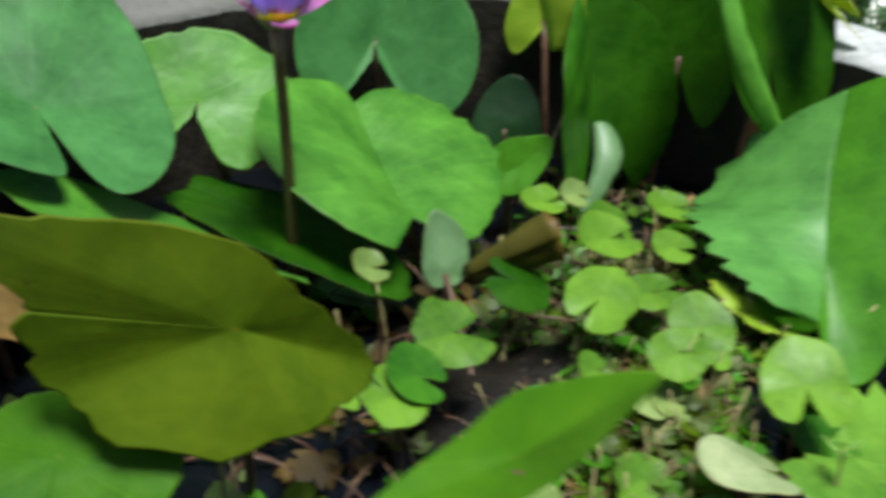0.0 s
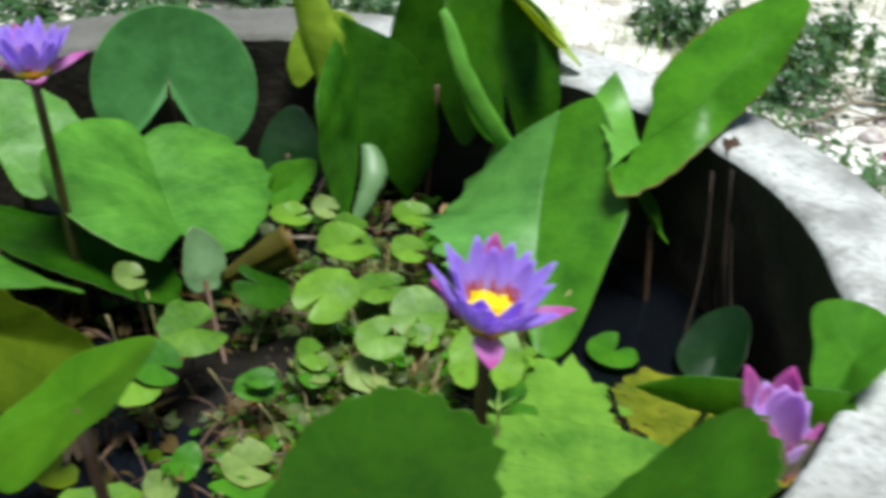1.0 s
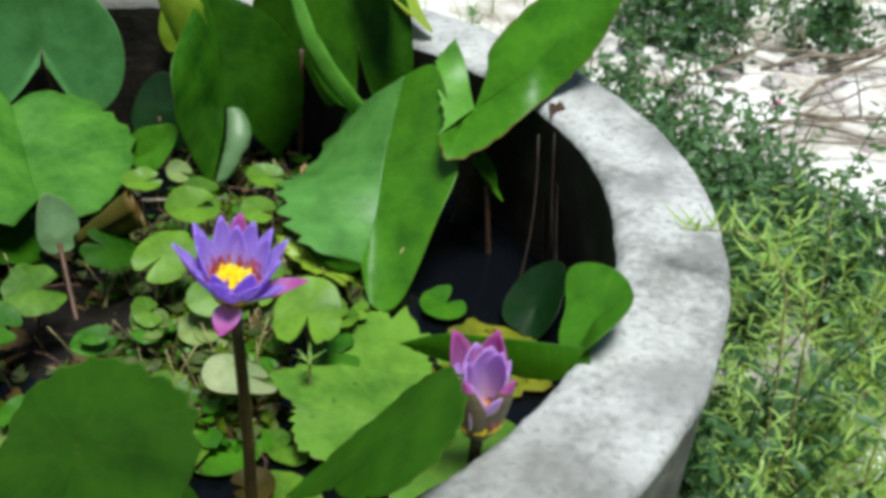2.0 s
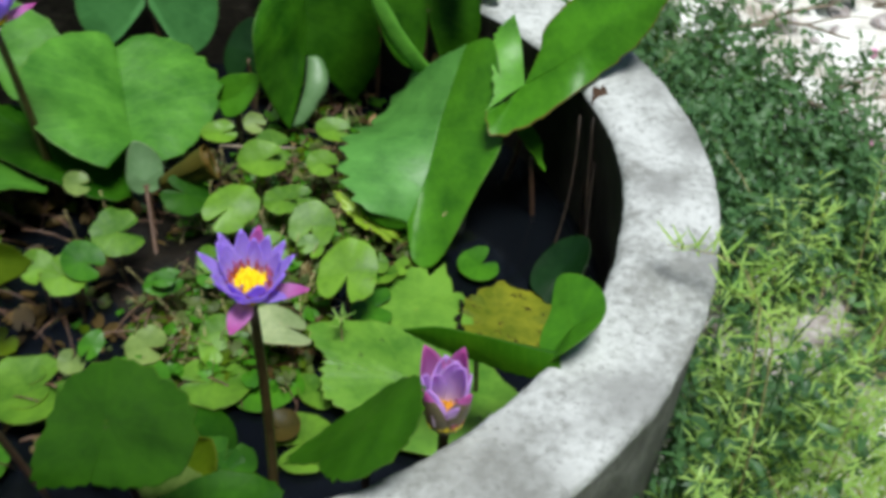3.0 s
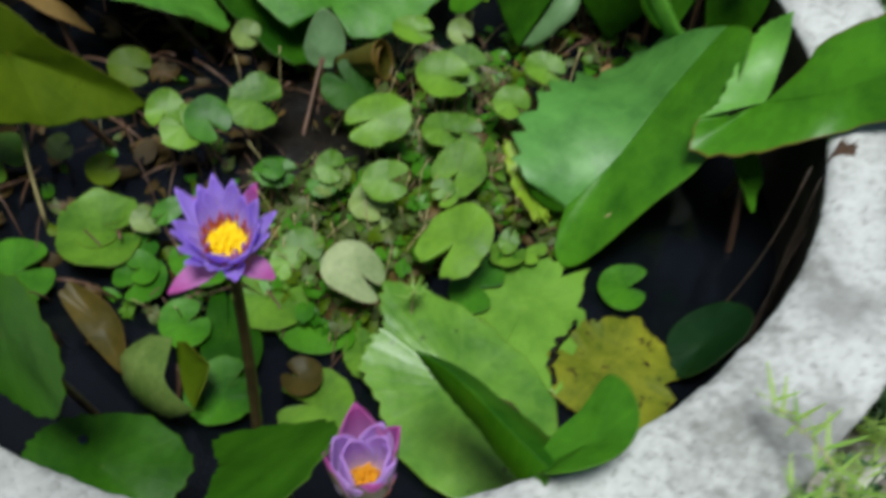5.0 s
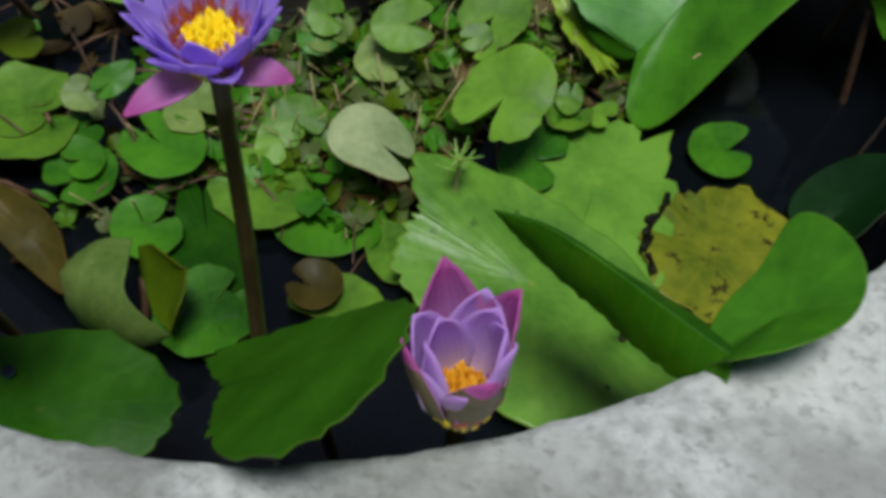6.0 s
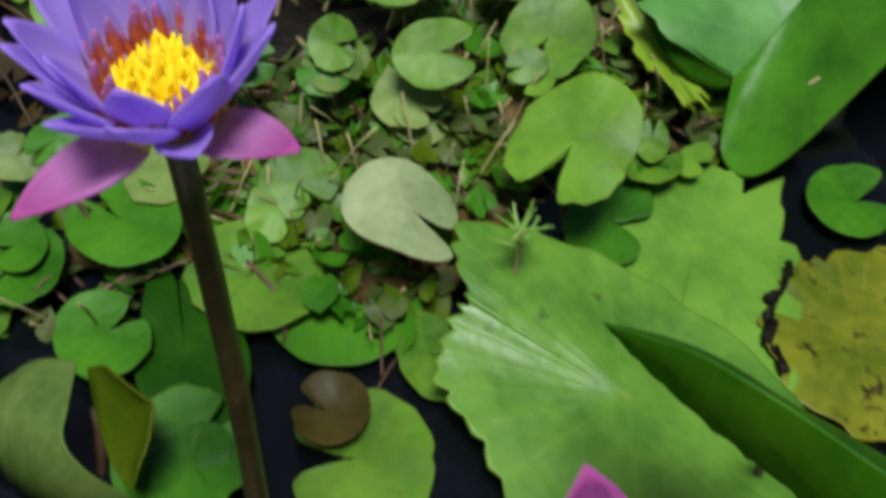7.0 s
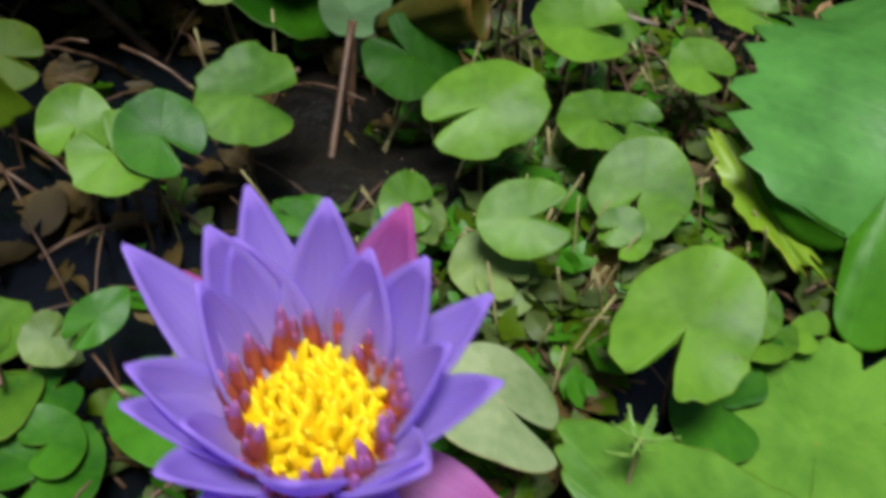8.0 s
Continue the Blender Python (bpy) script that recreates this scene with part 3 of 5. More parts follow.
lily_leaf("small dark bluish leaf low at the far wall", M_LEAF_SHADE_DARK, (-0.035, 0.36, 0.0), (-0.03, 0.385, 0.045), (-0.065, 0.37, 0.01), (0.0, 0.36, 0.01), (-0.05, 0.345, -0.035), (-0.015, 0.345, -0.04), foot=(-0.03, 0.36, -0.1), seed=46)
lily_leaf("large olive lily leaf raised over the water", M_LEAF_OLIVE, (-0.19, -0.195, 0.115), (-0.12, -0.118, 0.042), (-0.17, -0.175, 0.138), (-0.155, -0.2, 0.06), (-0.295, -0.25, 0.2), (-0.275, -0.235, 0.095), foot=(-0.2, -0.1, -0.1), teeth=0.02, seed=5, slit=1.05, ragged=0.12)
lily_leaf("bright green lily leaf standing near the rim", M_LEAF_LIT, (-0.058, -0.373, 0.2), (-0.017, -0.371, 0.238), (-0.072, -0.365, 0.207), (-0.049, -0.375, 0.188), (-0.115, -0.387, 0.172), (-0.085, -0.394, 0.158), foot=(-0.05, -0.3, -0.1), seed=6, slit=1.05)
lily_leaf("toothed dark green lily leaf standing at the rim", M_LEAF_DARK, (0.08, -0.397, 0.172), (0.098, -0.382, 0.223), (0.042, -0.397, 0.178), (0.146, -0.399, 0.205), (0.022, -0.418, 0.112), (0.108, -0.412, 0.122), foot=(0.06, -0.33, -0.1), teeth=0.05, seed=7, slit=1.0)


def creased_leaf():
    """A tall leaf folded along its midrib, the two halves standing like an open book."""
    th = thing("water_lily_leaf", "creased lily leaf, its toothed half paled for sheen", "leaf", "lily leaves in the pond", (0.23, 0.19, -0.1))
    off = th.location
    spine = [Vector(p) - off for p in ((0.222, 0.096, -0.032), (0.236, 0.15, -0.006), (0.244, 0.215, 0.039), (0.262, 0.281, 0.1))]
    left = [Vector(p) - off for p in ((0.222, 0.096, -0.032), (0.172, 0.086, -0.008), (0.136, 0.135, 0.002), (0.128, 0.21, -0.004), (0.152, 0.284, -0.022), (0.206, 0.3, 0.046), (0.262, 0.281, 0.1))]
    right = [Vector(p) - off for p in ((0.222, 0.096, -0.032), (0.235, 0.066, -0.064), (0.264, 0.06, -0.054), (0.3, 0.11, 0.016), (0.322, 0.157, 0.057), (0.311, 0.208, 0.098), (0.294, 0.256, 0.125), (0.262, 0.281, 0.1))]
    # Paler green here than on the folded half paints in the sheen.
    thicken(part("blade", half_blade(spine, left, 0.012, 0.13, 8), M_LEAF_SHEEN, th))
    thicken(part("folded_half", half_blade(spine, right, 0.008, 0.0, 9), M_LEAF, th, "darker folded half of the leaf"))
    bm = bmesh.new()
    tube(bm, bend((0, 0, 0), spine[1] + Vector((0, 0.004, -0.012)), (0.004, 0, 0)), 0.0035)
    part("stalk", bm, M_ROOT, th)
    return th


CREASED = creased_leaf()
edge_fold(CREASED, [(0.16, 0.098, -0.004), (0.18, 0.09, -0.011), (0.202, 0.09, -0.02), (0.22, 0.096, -0.029)], (0.25, -0.2, -0.9), 0.02, M_LEAF_DARK, "dark curled underside")


def tongue_leaf():
    """A two-lobed leaf: one long lobe hangs over the rim, the other stands as a narrow toothed strip."""
    th = thing("water_lily_leaf", "two-lobed green lily leaf hanging over the rim", "leaf", "lily leaves in the pond", (0.32, 0.26, -0.1))
    off = th.location
    at = lambda *ps: [Vector(p) - off for p in ps]
    crease = at((0.322, 0.188, 0.088), (0.338, 0.217, 0.094), (0.391, 0.222, 0.138), (0.44, 0.25, 0.185), (0.492, 0.28, 0.238))
    lower = at((0.298, 0.166, 0.086), (0.31, 0.146, 0.068), (0.35, 0.156, 0.082), (0.39, 0.182, 0.106), (0.433, 0.222, 0.128), (0.468, 0.24, 0.165), (0.494, 0.256, 0.23), (0.492, 0.28, 0.238))
    thicken(part("blade", half_blade(crease, lower, 0.02, 0.05, 91), M_LEAF_SINGED, th))
    spine = at((0.338, 0.217, 0.094), (0.391, 0.222, 0.138), (0.44, 0.25, 0.185), (0.492, 0.28, 0.238))
    upper = at((0.338, 0.217, 0.094), (0.351, 0.248, 0.122), (0.356, 0.275, 0.142), (0.392, 0.3, 0.178), (0.44, 0.312, 0.21), (0.482, 0.302, 0.236), (0.492, 0.28, 0.238))
    thicken(part("upper_half", half_blade(spine, upper, 0.03, 0.02, 92), M_LEAF_SINGED, th))
    slit = at((0.338, 0.217, 0.094), (0.335, 0.235, 0.1), (0.327, 0.262, 0.128), (0.316, 0.285, 0.146))
    strip = at((0.298, 0.166, 0.086), (0.304, 0.19, 0.094), (0.297, 0.24, 0.112), (0.296, 0.275, 0.122), (0.316, 0.285, 0.146))
    thicken(part("narrow_lobe", half_blade(slit, strip, 0.03, 0.07, 93), M_LEAF_FRESH, th, "narrow toothed upright lobe"))
    bm = bmesh.new()
    tube(bm, bend((0, 0, 0), crease[1] + Vector((0.004, 0, -0.008)), (0.008, 0, 0)), 0.0035)
    part("stalk", bm, M_ROOT, th)
    return th


tongue_leaf()
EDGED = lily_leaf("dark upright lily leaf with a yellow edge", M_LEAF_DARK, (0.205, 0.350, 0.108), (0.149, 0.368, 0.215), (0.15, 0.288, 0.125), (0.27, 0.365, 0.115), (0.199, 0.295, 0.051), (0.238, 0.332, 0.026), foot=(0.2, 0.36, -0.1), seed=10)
edge_fold(EDGED, [(0.128, 0.31, 0.19), (0.15, 0.286, 0.125), (0.195, 0.291, 0.052), (0.239, 0.329, 0.024)], (0.6, 0.1, 0.5), 0.022, M_LEAF_FRESH, "bright lime green curled margin")


def lobed_leaf():
    """An upright leaf with two hanging lobes; light and shade either side of the midrib are put into the colours."""
    th = thing("water_lily_leaf", "upright lily leaf with two hanging lobes", "leaf", "lily leaves in the pond", (0.08, 0.38, -0.1))
    off = th.location
    spine = [Vector(p) - off for p in ((0.047, 0.347, 0.02), (0.044, 0.366, 0.06), (0.036, 0.384, 0.105), (0.022, 0.395, 0.152))]
    left = [Vector(p) - off for p in ((0.039, 0.28, -0.056), (0.018, 0.262, 0.0), (0.01, 0.246, 0.06), (0.006, 0.27, 0.11), (0.022, 0.395, 0.152))]
    right = [Vector(p) - off for p in ((0.106, 0.365, -0.062), (0.136, 0.384, -0.012), (0.134, 0.396, 0.05), (0.1, 0.404, 0.112), (0.022, 0.395, 0.152))]
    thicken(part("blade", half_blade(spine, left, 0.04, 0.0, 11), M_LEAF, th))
    # Darker green on this half paints in the shade beyond the midrib.
    thicken(part("shaded_half", half_blade(spine, right, 0.05, 0.02, 12), M_LEAF_DARK, th, "half of the leaf with shade put into its colour"))
    bm = bmesh.new()
    tube(bm, bend((0, 0, 0), spine[0] + Vector((0, 0.006, -0.002)), (0.004, 0, 0)), 0.0035)
    part("stalk", bm, M_ROOT, th)
    return th


LOBED = lobed_leaf()
edge_fold(LOBED, [(0.05, 0.345, 0.018), (0.052, 0.312, -0.01), (0.042, 0.28, -0.05)], (0.9, 0.3, 0.1), 0.03, M_LEAF_PALE, "pale bluish folded underside")
edge_fold(LOBED, [(-0.03, 0.345, 0.2), (-0.02, 0.35, 0.14), (0.0, 0.352, 0.085)], (0.9, 0.2, 0.1), 0.045, M_LEAF_LIME, "lime green curled margin")
lily_leaf("lime green young lily leaf at the far rim", M_LEAF_LIME, (0.235, 0.377, 0.165), (0.2, 0.42, 0.2), (0.2, 0.38, 0.2), (0.28, 0.4, 0.132), (0.265, 0.31, 0.16), (0.29, 0.36, 0.12), foot=(0.25, 0.38, -0.1), seed=12)
lily_leaf("dark green lily leaf below the half-open flower", M_LEAF_DARK, (0.255, -0.342, 0.132), (0.292, -0.315, 0.168), (0.245, -0.305, 0.115), (0.295, -0.375, 0.17), (0.19, -0.33, 0.064), (0.242, -0.385, 0.122), foot=(0.25, -0.3, -0.1), teeth=0.05, seed=13, slit=1.05)
DROP_LEAF = lily_leaf("dark green lily leaf with a drop of water", M_LEAF_DARK, (0.14, -0.395, 0.057), (0.115, -0.362, 0.06), (0.08, -0.4, 0.05), (0.19, -0.355, 0.06), (0.09, -0.43, 0.04), (0.19, -0.4, 0.05), foot=(0.15, -0.36, -0.1), teeth=0.04, seed=14, slit=1.0)
lily_leaf("broad pale lily leaf with holes lying on the water", M_LEAF_HOLED, (0.26, -0.12, -0.055), (0.39, -0.16, -0.058), (0.27, -0.06, -0.05), (0.23, -0.19, -0.058), (0.15, -0.088, -0.03), (0.178, -0.16, -0.05), teeth=0.04, slit=0.95, seed=15)


def roof_leaf():
    """A dark leaf folded over like a roof, its far corner turned up against the rim."""
    th = thing("water_lily_leaf", "dark green folded lily leaf resting against the concrete rim", "leaf", "lily leaves in the pond", (0.33, -0.12, -0.1))
    off = th.location
    crest = [Vector(p) - off for p in ((0.262, -0.197, 0.094), (0.292, -0.202, 0.108), (0.324, -0.208, 0.112), (0.362, -0.218, 0.116), (0.4, -0.226, 0.118))]
    near = [Vector(p) - off for p in ((0.262, -0.197, 0.094), (0.291, -0.204, 0.086), (0.331, -0.213, 0.083), (0.368, -0.227, 0.088), (0.404, -0.238, 0.098))]
    far = [Vector(p) - off for p in ((0.262, -0.197, 0.094), (0.294, -0.172, 0.066), (0.336, -0.168, 0.05), (0.374, -0.175, 0.06), (0.4, -0.2, 0.09))]
    # The near half faces away from the light; the lit green makes up for it.
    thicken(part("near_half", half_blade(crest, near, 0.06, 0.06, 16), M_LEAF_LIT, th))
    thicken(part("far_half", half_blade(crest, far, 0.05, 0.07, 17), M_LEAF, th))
    corner = [Vector(p) - off for p in ((0.408, -0.195, 0.122), (0.393, -0.149, 0.137), (0.387, -0.18, 0.115), (0.434, -0.191, 0.147), (0.385, -0.225, 0.1), (0.405, -0.235, 0.135))]
    thicken(part("turned_up_corner", blade_mesh(*corner, seed=17, slit=0.9), M_LEAF, th))
    bm = bmesh.new()
    tube(bm, bend((0, 0, 0), crest[2] + Vector((0, 0.012, -0.02)), (0, 0.02, 0)), 0.0025)
    part("stalk", bm, M_ROOT, th)
    return th


roof_leaf()
lily_leaf("green floating lily leaf turning yellow", M_LEAF_HOLED, (0.25, -0.008, -0.068), (0.25, 0.062, -0.068), (0.195, 0.003, -0.062), (0.297, 0.025, -0.068), (0.213, -0.045, -0.066), (0.309, -0.064, -0.068), teeth=0.03, ragged=0.5, wave=0.03, slit=0.95, seed=18)
YELLOW = lily_leaf("withered yellow lily leaf with black cracks", M_LEAF_YELLOW, (0.345, -0.015, -0.07), (0.408, 0.01, -0.07), (0.33, 0.048, -0.066), (0.37, -0.07, -0.066), (0.303, 0.008, -0.068), (0.303, -0.045, -0.066), ragged=0.3, wave=0.05, slit=0.98, seed=19, teeth=0.06)
lily_leaf("dark bluish narrow leaf in the water", M_LEAF_DARK, (0.063, -0.209, -0.066), (0.109, -0.247, -0.066), (0.08, -0.185, -0.066), (0.042, -0.22, -0.066), (0.03, -0.162, -0.066), (0.012, -0.172, -0.066), seed=20, slit=0.8)
lily_leaf("mottled grey green curled pad above the mat", M_LEAF_BLEACHED, (0.123, -0.103, -0.018), (0.092, -0.112, -0.02), (0.135, -0.13, -0.018), (0.099, -0.079, -0.018), (0.156, -0.11, -0.03), (0.147, -0.094, -0.03), seed=21)


def curled_leaf():
    """A withering leaf bent double: its sage back bulges up, the olive inside shows in the fold."""
    th = thing("water_lily_leaf", "curled pale sage lily leaf with an olive inside", "leaf", "lily leaves in the pond", (0.07, -0.29, -0.1))
    off = th.location
    at = lambda *ps: [Vector(p) - off for p in ps]
    fold = at((0.056, -0.261, -0.015), (0.073, -0.282, -0.008), (0.083, -0.295, -0.008), (0.097, -0.298, -0.016), (0.113, -0.293, -0.03))
    back = at((0.029, -0.267, -0.03), (0.019, -0.282, -0.04), (0.02, -0.295, -0.05), (0.048, -0.308, -0.052), (0.076, -0.309, -0.05), (0.096, -0.304, -0.045), (0.113, -0.293, -0.03))
    thicken(part("back", half_blade(fold, back, 0.09, 0.03, 111), M_LEAF_GREY, th))
    floor = at((0.052, -0.255, -0.03), (0.059, -0.263, -0.045), (0.081, -0.278, -0.05), (0.108, -0.29, -0.035))
    lip = at((0.064, -0.254, -0.02), (0.09, -0.259, -0.015), (0.099, -0.261, -0.015), (0.107, -0.278, -0.022), (0.108, -0.29, -0.035))
    thicken(part("inside", half_blade(floor, lip, -0.05, 0.03, 112), M_LEAF_OLIVE, th, "olive inside of the curled leaf"))
    bm = bmesh.new()
    tube(bm, bend((0, 0, 0), floor[1] + Vector((0, 0, -0.003)), (0.004, 0, 0)), 0.0025)
    part("stalk", bm, M_ROOT, th)


curled_leaf()
lily_leaf("green lily leaf close to the near wall", M_LEAF_LIT, (-0.273, -0.234, 0.054), (-0.264, -0.209, 0.077), (-0.302, -0.228, 0.076), (-0.214, -0.217, 0.048), (-0.32, -0.26, 0.05), (-0.227, -0.248, 0.025), foot=(-0.25, -0.2, -0.1), seed=23, slit=1.05, teeth=0.02)
lily_leaf("pale shiny lily leaf behind the far flower", M_LEAF_FRESH, (-0.307, 0.208, 0.063), (-0.325, 0.238, 0.112), (-0.378, 0.2, 0.088), (-0.225, 0.235, 0.062), (-0.345, 0.17, 0.028), (-0.27, 0.178, 0.016), foot=(-0.25, 0.2, -0.1), teeth=0.03, seed=24)

lily_leaf("pointed green leaf hanging below a larger one", M_LEAF, (0.355, 0.185, 0.02), (0.374, 0.18, 0.0), (0.362, 0.178, 0.018), (0.368, 0.195, 0.015), (0.336, 0.184, 0.05), (0.35, 0.2, 0.05), seed=25, slit=0.95)
lily_leaf("small pale upright leaf on a brown stalk", M_LEAF_PALE, (-0.083, 0.085, -0.008), (-0.1, 0.108, 0.03), (-0.104, 0.085, 0.008), (-0.068, 0.105, 0.002), (-0.09, 0.078, -0.022), (-0.076, 0.084, -0.022), foot=(-0.07, 0.06, -0.1), stalk=0.003, seed=26, slit=0.9, cup=0.2)
lily_leaf("small green leaf behind the large one", M_LEAF, (-0.025, 0.262, 0.0), (0.006, 0.268, 0.03), (-0.02, 0.27, 0.03), (-0.005, 0.25, 0.0), (-0.05, 0.26, -0.01), (-0.035, 0.245, -0.02), foot=(-0.03, 0.28, -0.1), seed=27, slit=0.9)
lily_leaf("withered lime leaf curled among the pads", M_LEAF_LIME, (0.168, 0.101, -0.032), (0.133, 0.117, -0.015), (0.176, 0.112, -0.03), (0.16, 0.09, -0.03), (0.214, 0.078, -0.042), (0.205, 0.07, -0.042), seed=28, slit=1.0, teeth=0.1, ragged=0.5, wave=0.08)
lily_leaf("pale green leaf at the far rim", M_LEAF_LIME, (-0.004, 0.44, 0.09), (0.02, 0.45, 0.14), (-0.04, 0.44, 0.1), (0.05, 0.44, 0.1), (-0.03, 0.43, 0.05), (0.04, 0.43, 0.05), foot=(0.02, 0.4, -0.1), seed=29)
# The dark material carries this corner's shade.
lily_leaf("dark glossy leaf with corner shade put into its colour", M_LEAF_SHADE_DARK, (0.405, 0.055, -0.05), (0.432, 0.085, -0.015), (0.385, 0.09, -0.05), (0.43, 0.04, -0.03), (0.375, 0.05, -0.068), (0.4, 0.02, -0.068), seed=30, slit=0.9, cup=0.08)
lily_leaf("brown dry leaf strip near the wall", M_LEAF_BROWN, (-0.348, -0.048, -0.010), (-0.306, -0.034, -0.030), (-0.355, -0.039, -0.010), (-0.341, -0.058, -0.010), (-0.393, -0.049, 0.000), (-0.379, -0.068, 0.000), seed=31, slit=1.0, teeth=0.05)
lily_leaf("yellow brown dying leaf stalk end", M_LEAF_RUST, (-0.02, -0.28, -0.045), (0.03, -0.295, -0.06), (-0.015, -0.265, -0.04), (-0.022, -0.295, -0.05), (-0.07, -0.265, -0.045), (-0.07, -0.28, -0.05), seed=32, slit=1.0, cup=0.3)
lily_leaf("brown dying leaf behind the green ones", M_LEAF_BROWN, (-0.405, -0.02, -0.01), (-0.43, 0.025, 0.0), (-0.432, -0.02, 0.005), (-0.385, 0.01, -0.02), (-0.415, -0.05, -0.005), (-0.385, -0.04, -0.02), seed=33, slit=0.95, ragged=0.2)


def scorch(leaf, at, size, seed):
    """A dry orange-brown scorched spot on a leaf's skin."""
    at = Vector(at) - leaf.location
    out = Vector((0.15, -0.65, 0.75)).normalized()
    u = out.cross(Vector((1, 0, 0.2))).normalized() * size
    v = out.cross(u).normalized() * size * 0.7
    bm = blade_mesh(at, at + u, at + v, at - v, at - u * 0.9 + v * 0.3, at - u * 0.9 - v * 0.3, slit=0.9, seed=seed, ragged=0.5, rays=24, rings=4)
    thicken(part("scorched_spot", bm, M_SCORCH, blade_of(leaf), "dry orange brown scorched spot"), 0.0006)


scorch(CREASED, (0.149, 0.285, -0.031), 0.009, 301)
scorch(EDGED, (0.216, 0.375, 0.014), 0.011, 302)


def rotten_edge():
    """The blackened ragged edge where the yellow leaf rots."""
    rnd = random.Random(5)
    bm = bmesh.new()
    for a, e in (((0.299, 0.012, -0.063), (0.297, -0.022, -0.062)), ((0.297, -0.022, -0.062), (0.305, -0.048, -0.062)), ((0.305, -0.048, -0.062), (0.322, -0.06, -0.062))):
        pts = [p + Vector((rnd.gauss(0, 0.002), rnd.gauss(0, 0.002), 0)) - YELLOW.location for p in bend(a, e, (0, 0, 0), 7)]
        tube(bm, pts, [rnd.uniform(0.001, 0.0035) for _ in pts], 6)
    part("rotten_edge", bm, M_MUD, blade_of(YELLOW), "black rotten leaf edge")


rotten_edge()


def water_drop():
    bm = bmesh.new()
    bmesh.ops.create_uvsphere(bm, u_segments=16, v_segments=10, radius=0.0034)
    for v in bm.verts:
        v.co.z *= 0.6
    bm.transform(Matrix.Translation(Vector((0.115, -0.39, 0.0605)) - DROP_LEAF.location))
    part("water_drop", bm, M_WATER, blade_of(DROP_LEAF), "clear drop of water")


water_drop()


def rolled_leaf():
    """A withering leaf rolled to an open, flaring funnel."""
    bm = bmesh.new()
    uv = bm.loops.layers.uv.new("UVMap")
    a, b = Vector((-0.064, 0.09, -0.014)), Vector((0.0, 0.086, 0.03))
    d = (b - a).normalized()
    x = d.cross(Vector((0.2, 1, 0))).normalized()
    y = d.cross(x)
    rows = []
    for i in range(11):
        s = i / 10
        row = []
        for k in range(33):
            w = k * 0.24
            r = (0.009 + 0.007 * s ** 0.8) * (1 + 0.016 * k * s + 0.12 * noise.noise((k * 0.3, i * 0.4, 4)))
            lip = 0.008 * s * math.sin(w * 0.9 + 1)
            row.append(bm.verts.new(a.lerp(b, s) + x * r * math.cos(w) + y * r * math.sin(w) * 0.8 + d * lip))
        rows.append(row)
    for i, (u, v) in enumerate(zip(rows, rows[1:])):
        for k in range(32):
            f = bm.faces.new((u[k], u[k + 1], v[k + 1], v[k]))
            for lp, q in zip(f.loops, ((k, i), (k + 1, i), (k + 1, i + 1), (k, i + 1))):
                lp[uv].uv = (q[0] / 32, 0.1 + 0.9 * q[1] / 10)
    ob = link_mesh("rolled_leaf", bm, M_LEAF_ROLLED)
    thicken(ob)
    return tagged(ob, "brown olive leaf rolled into an open tube", "leaf")


rolled_leaf()

# ---- small pads ----
pad("round pale green pad with an open slit", M_LEAF_LIGHT, (0.177, -0.026, -0.008), (0.179, 0.013, 0.006), (0.145, -0.023, -0.01), 0.45, cup=0.02, wave=0.07, seed=0)
pad("small bright green notched pad above the mat", M_LEAF_LIGHT, (0.086, -0.014, 0.000), (0.066, -0.028, -0.003), (0.097, -0.029, -0.009), 0.50, cup=-0.04, wave=0.04, seed=1)
pad("bright green pad on a thin stalk over mud", M_LEAF_LIGHT, (-0.075, -0.021, 0.005), (-0.1014, -0.0324, 0.0059), (-0.06, -0.0465, -0.0047), 0.45, cup=0.04, wave=0.05, seed=2)
pad("small light green heart-shaped pad", M_LEAF_LIGHT, (-0.137, -0.085, 0.000), (-0.147, -0.068, 0.009), (-0.153, -0.095, 0.003), 0.35, cup=0.17, wave=0.08, seed=3)
pad("small green heart-shaped pad on a twig", M_LEAF, (-0.097, -0.067, 0.000), (-0.118, -0.066, 0.010), (-0.098, -0.090, -0.006), 0.30, cup=0.12, wave=0.04, seed=4)
pad("small glossy green curled pad", M_LEAF_LIGHT, (-0.110, -0.087, -0.005), (-0.0888, -0.093, -0.0135), (-0.1049, -0.064, -0.0007), 0.35, cup=0.09, wave=0.07, seed=5)
pad("cupped green pad with a browned tip", M_LEAF_LIGHT, (0.034, 0.035, 0.012), (0.053, 0.062, 0.020), (0.013, 0.049, 0.022), 0.25, cup=-0.12, wave=0.07, seed=6)
pad("light green pad at the back of the mat", M_LEAF_LIGHT, (0.046, 0.124, 0.012), (0.0205, 0.1113, 0.0146), (0.057, 0.1011, 0.0043), 0.35, cup=0.19, wave=0.06, seed=7)
pad("small light green pad at the mat's back", M_LEAF_LIGHT, (0.051, 0.155, 0.010), (0.031, 0.146, 0.015), (0.057, 0.135, -0.000), 0.40, cup=-0.01, wave=0.03, seed=8)
pad("narrow green pad with a browned middle", M_LEAF_LIGHT, (0.085, 0.101, -0.020), (0.0602, 0.0914, -0.0208), (0.0922, 0.0834, -0.0248), 0.30, cup=-0.06, wave=0.04, seed=9)
pad("pale green upright-lobed pad", M_LEAF_LIGHT, (0.119, 0.059, -0.022), (0.1182, 0.0871, -0.0087), (0.0925, 0.0606, -0.0204), 0.45, cup=0.06, wave=0.04, seed=10)
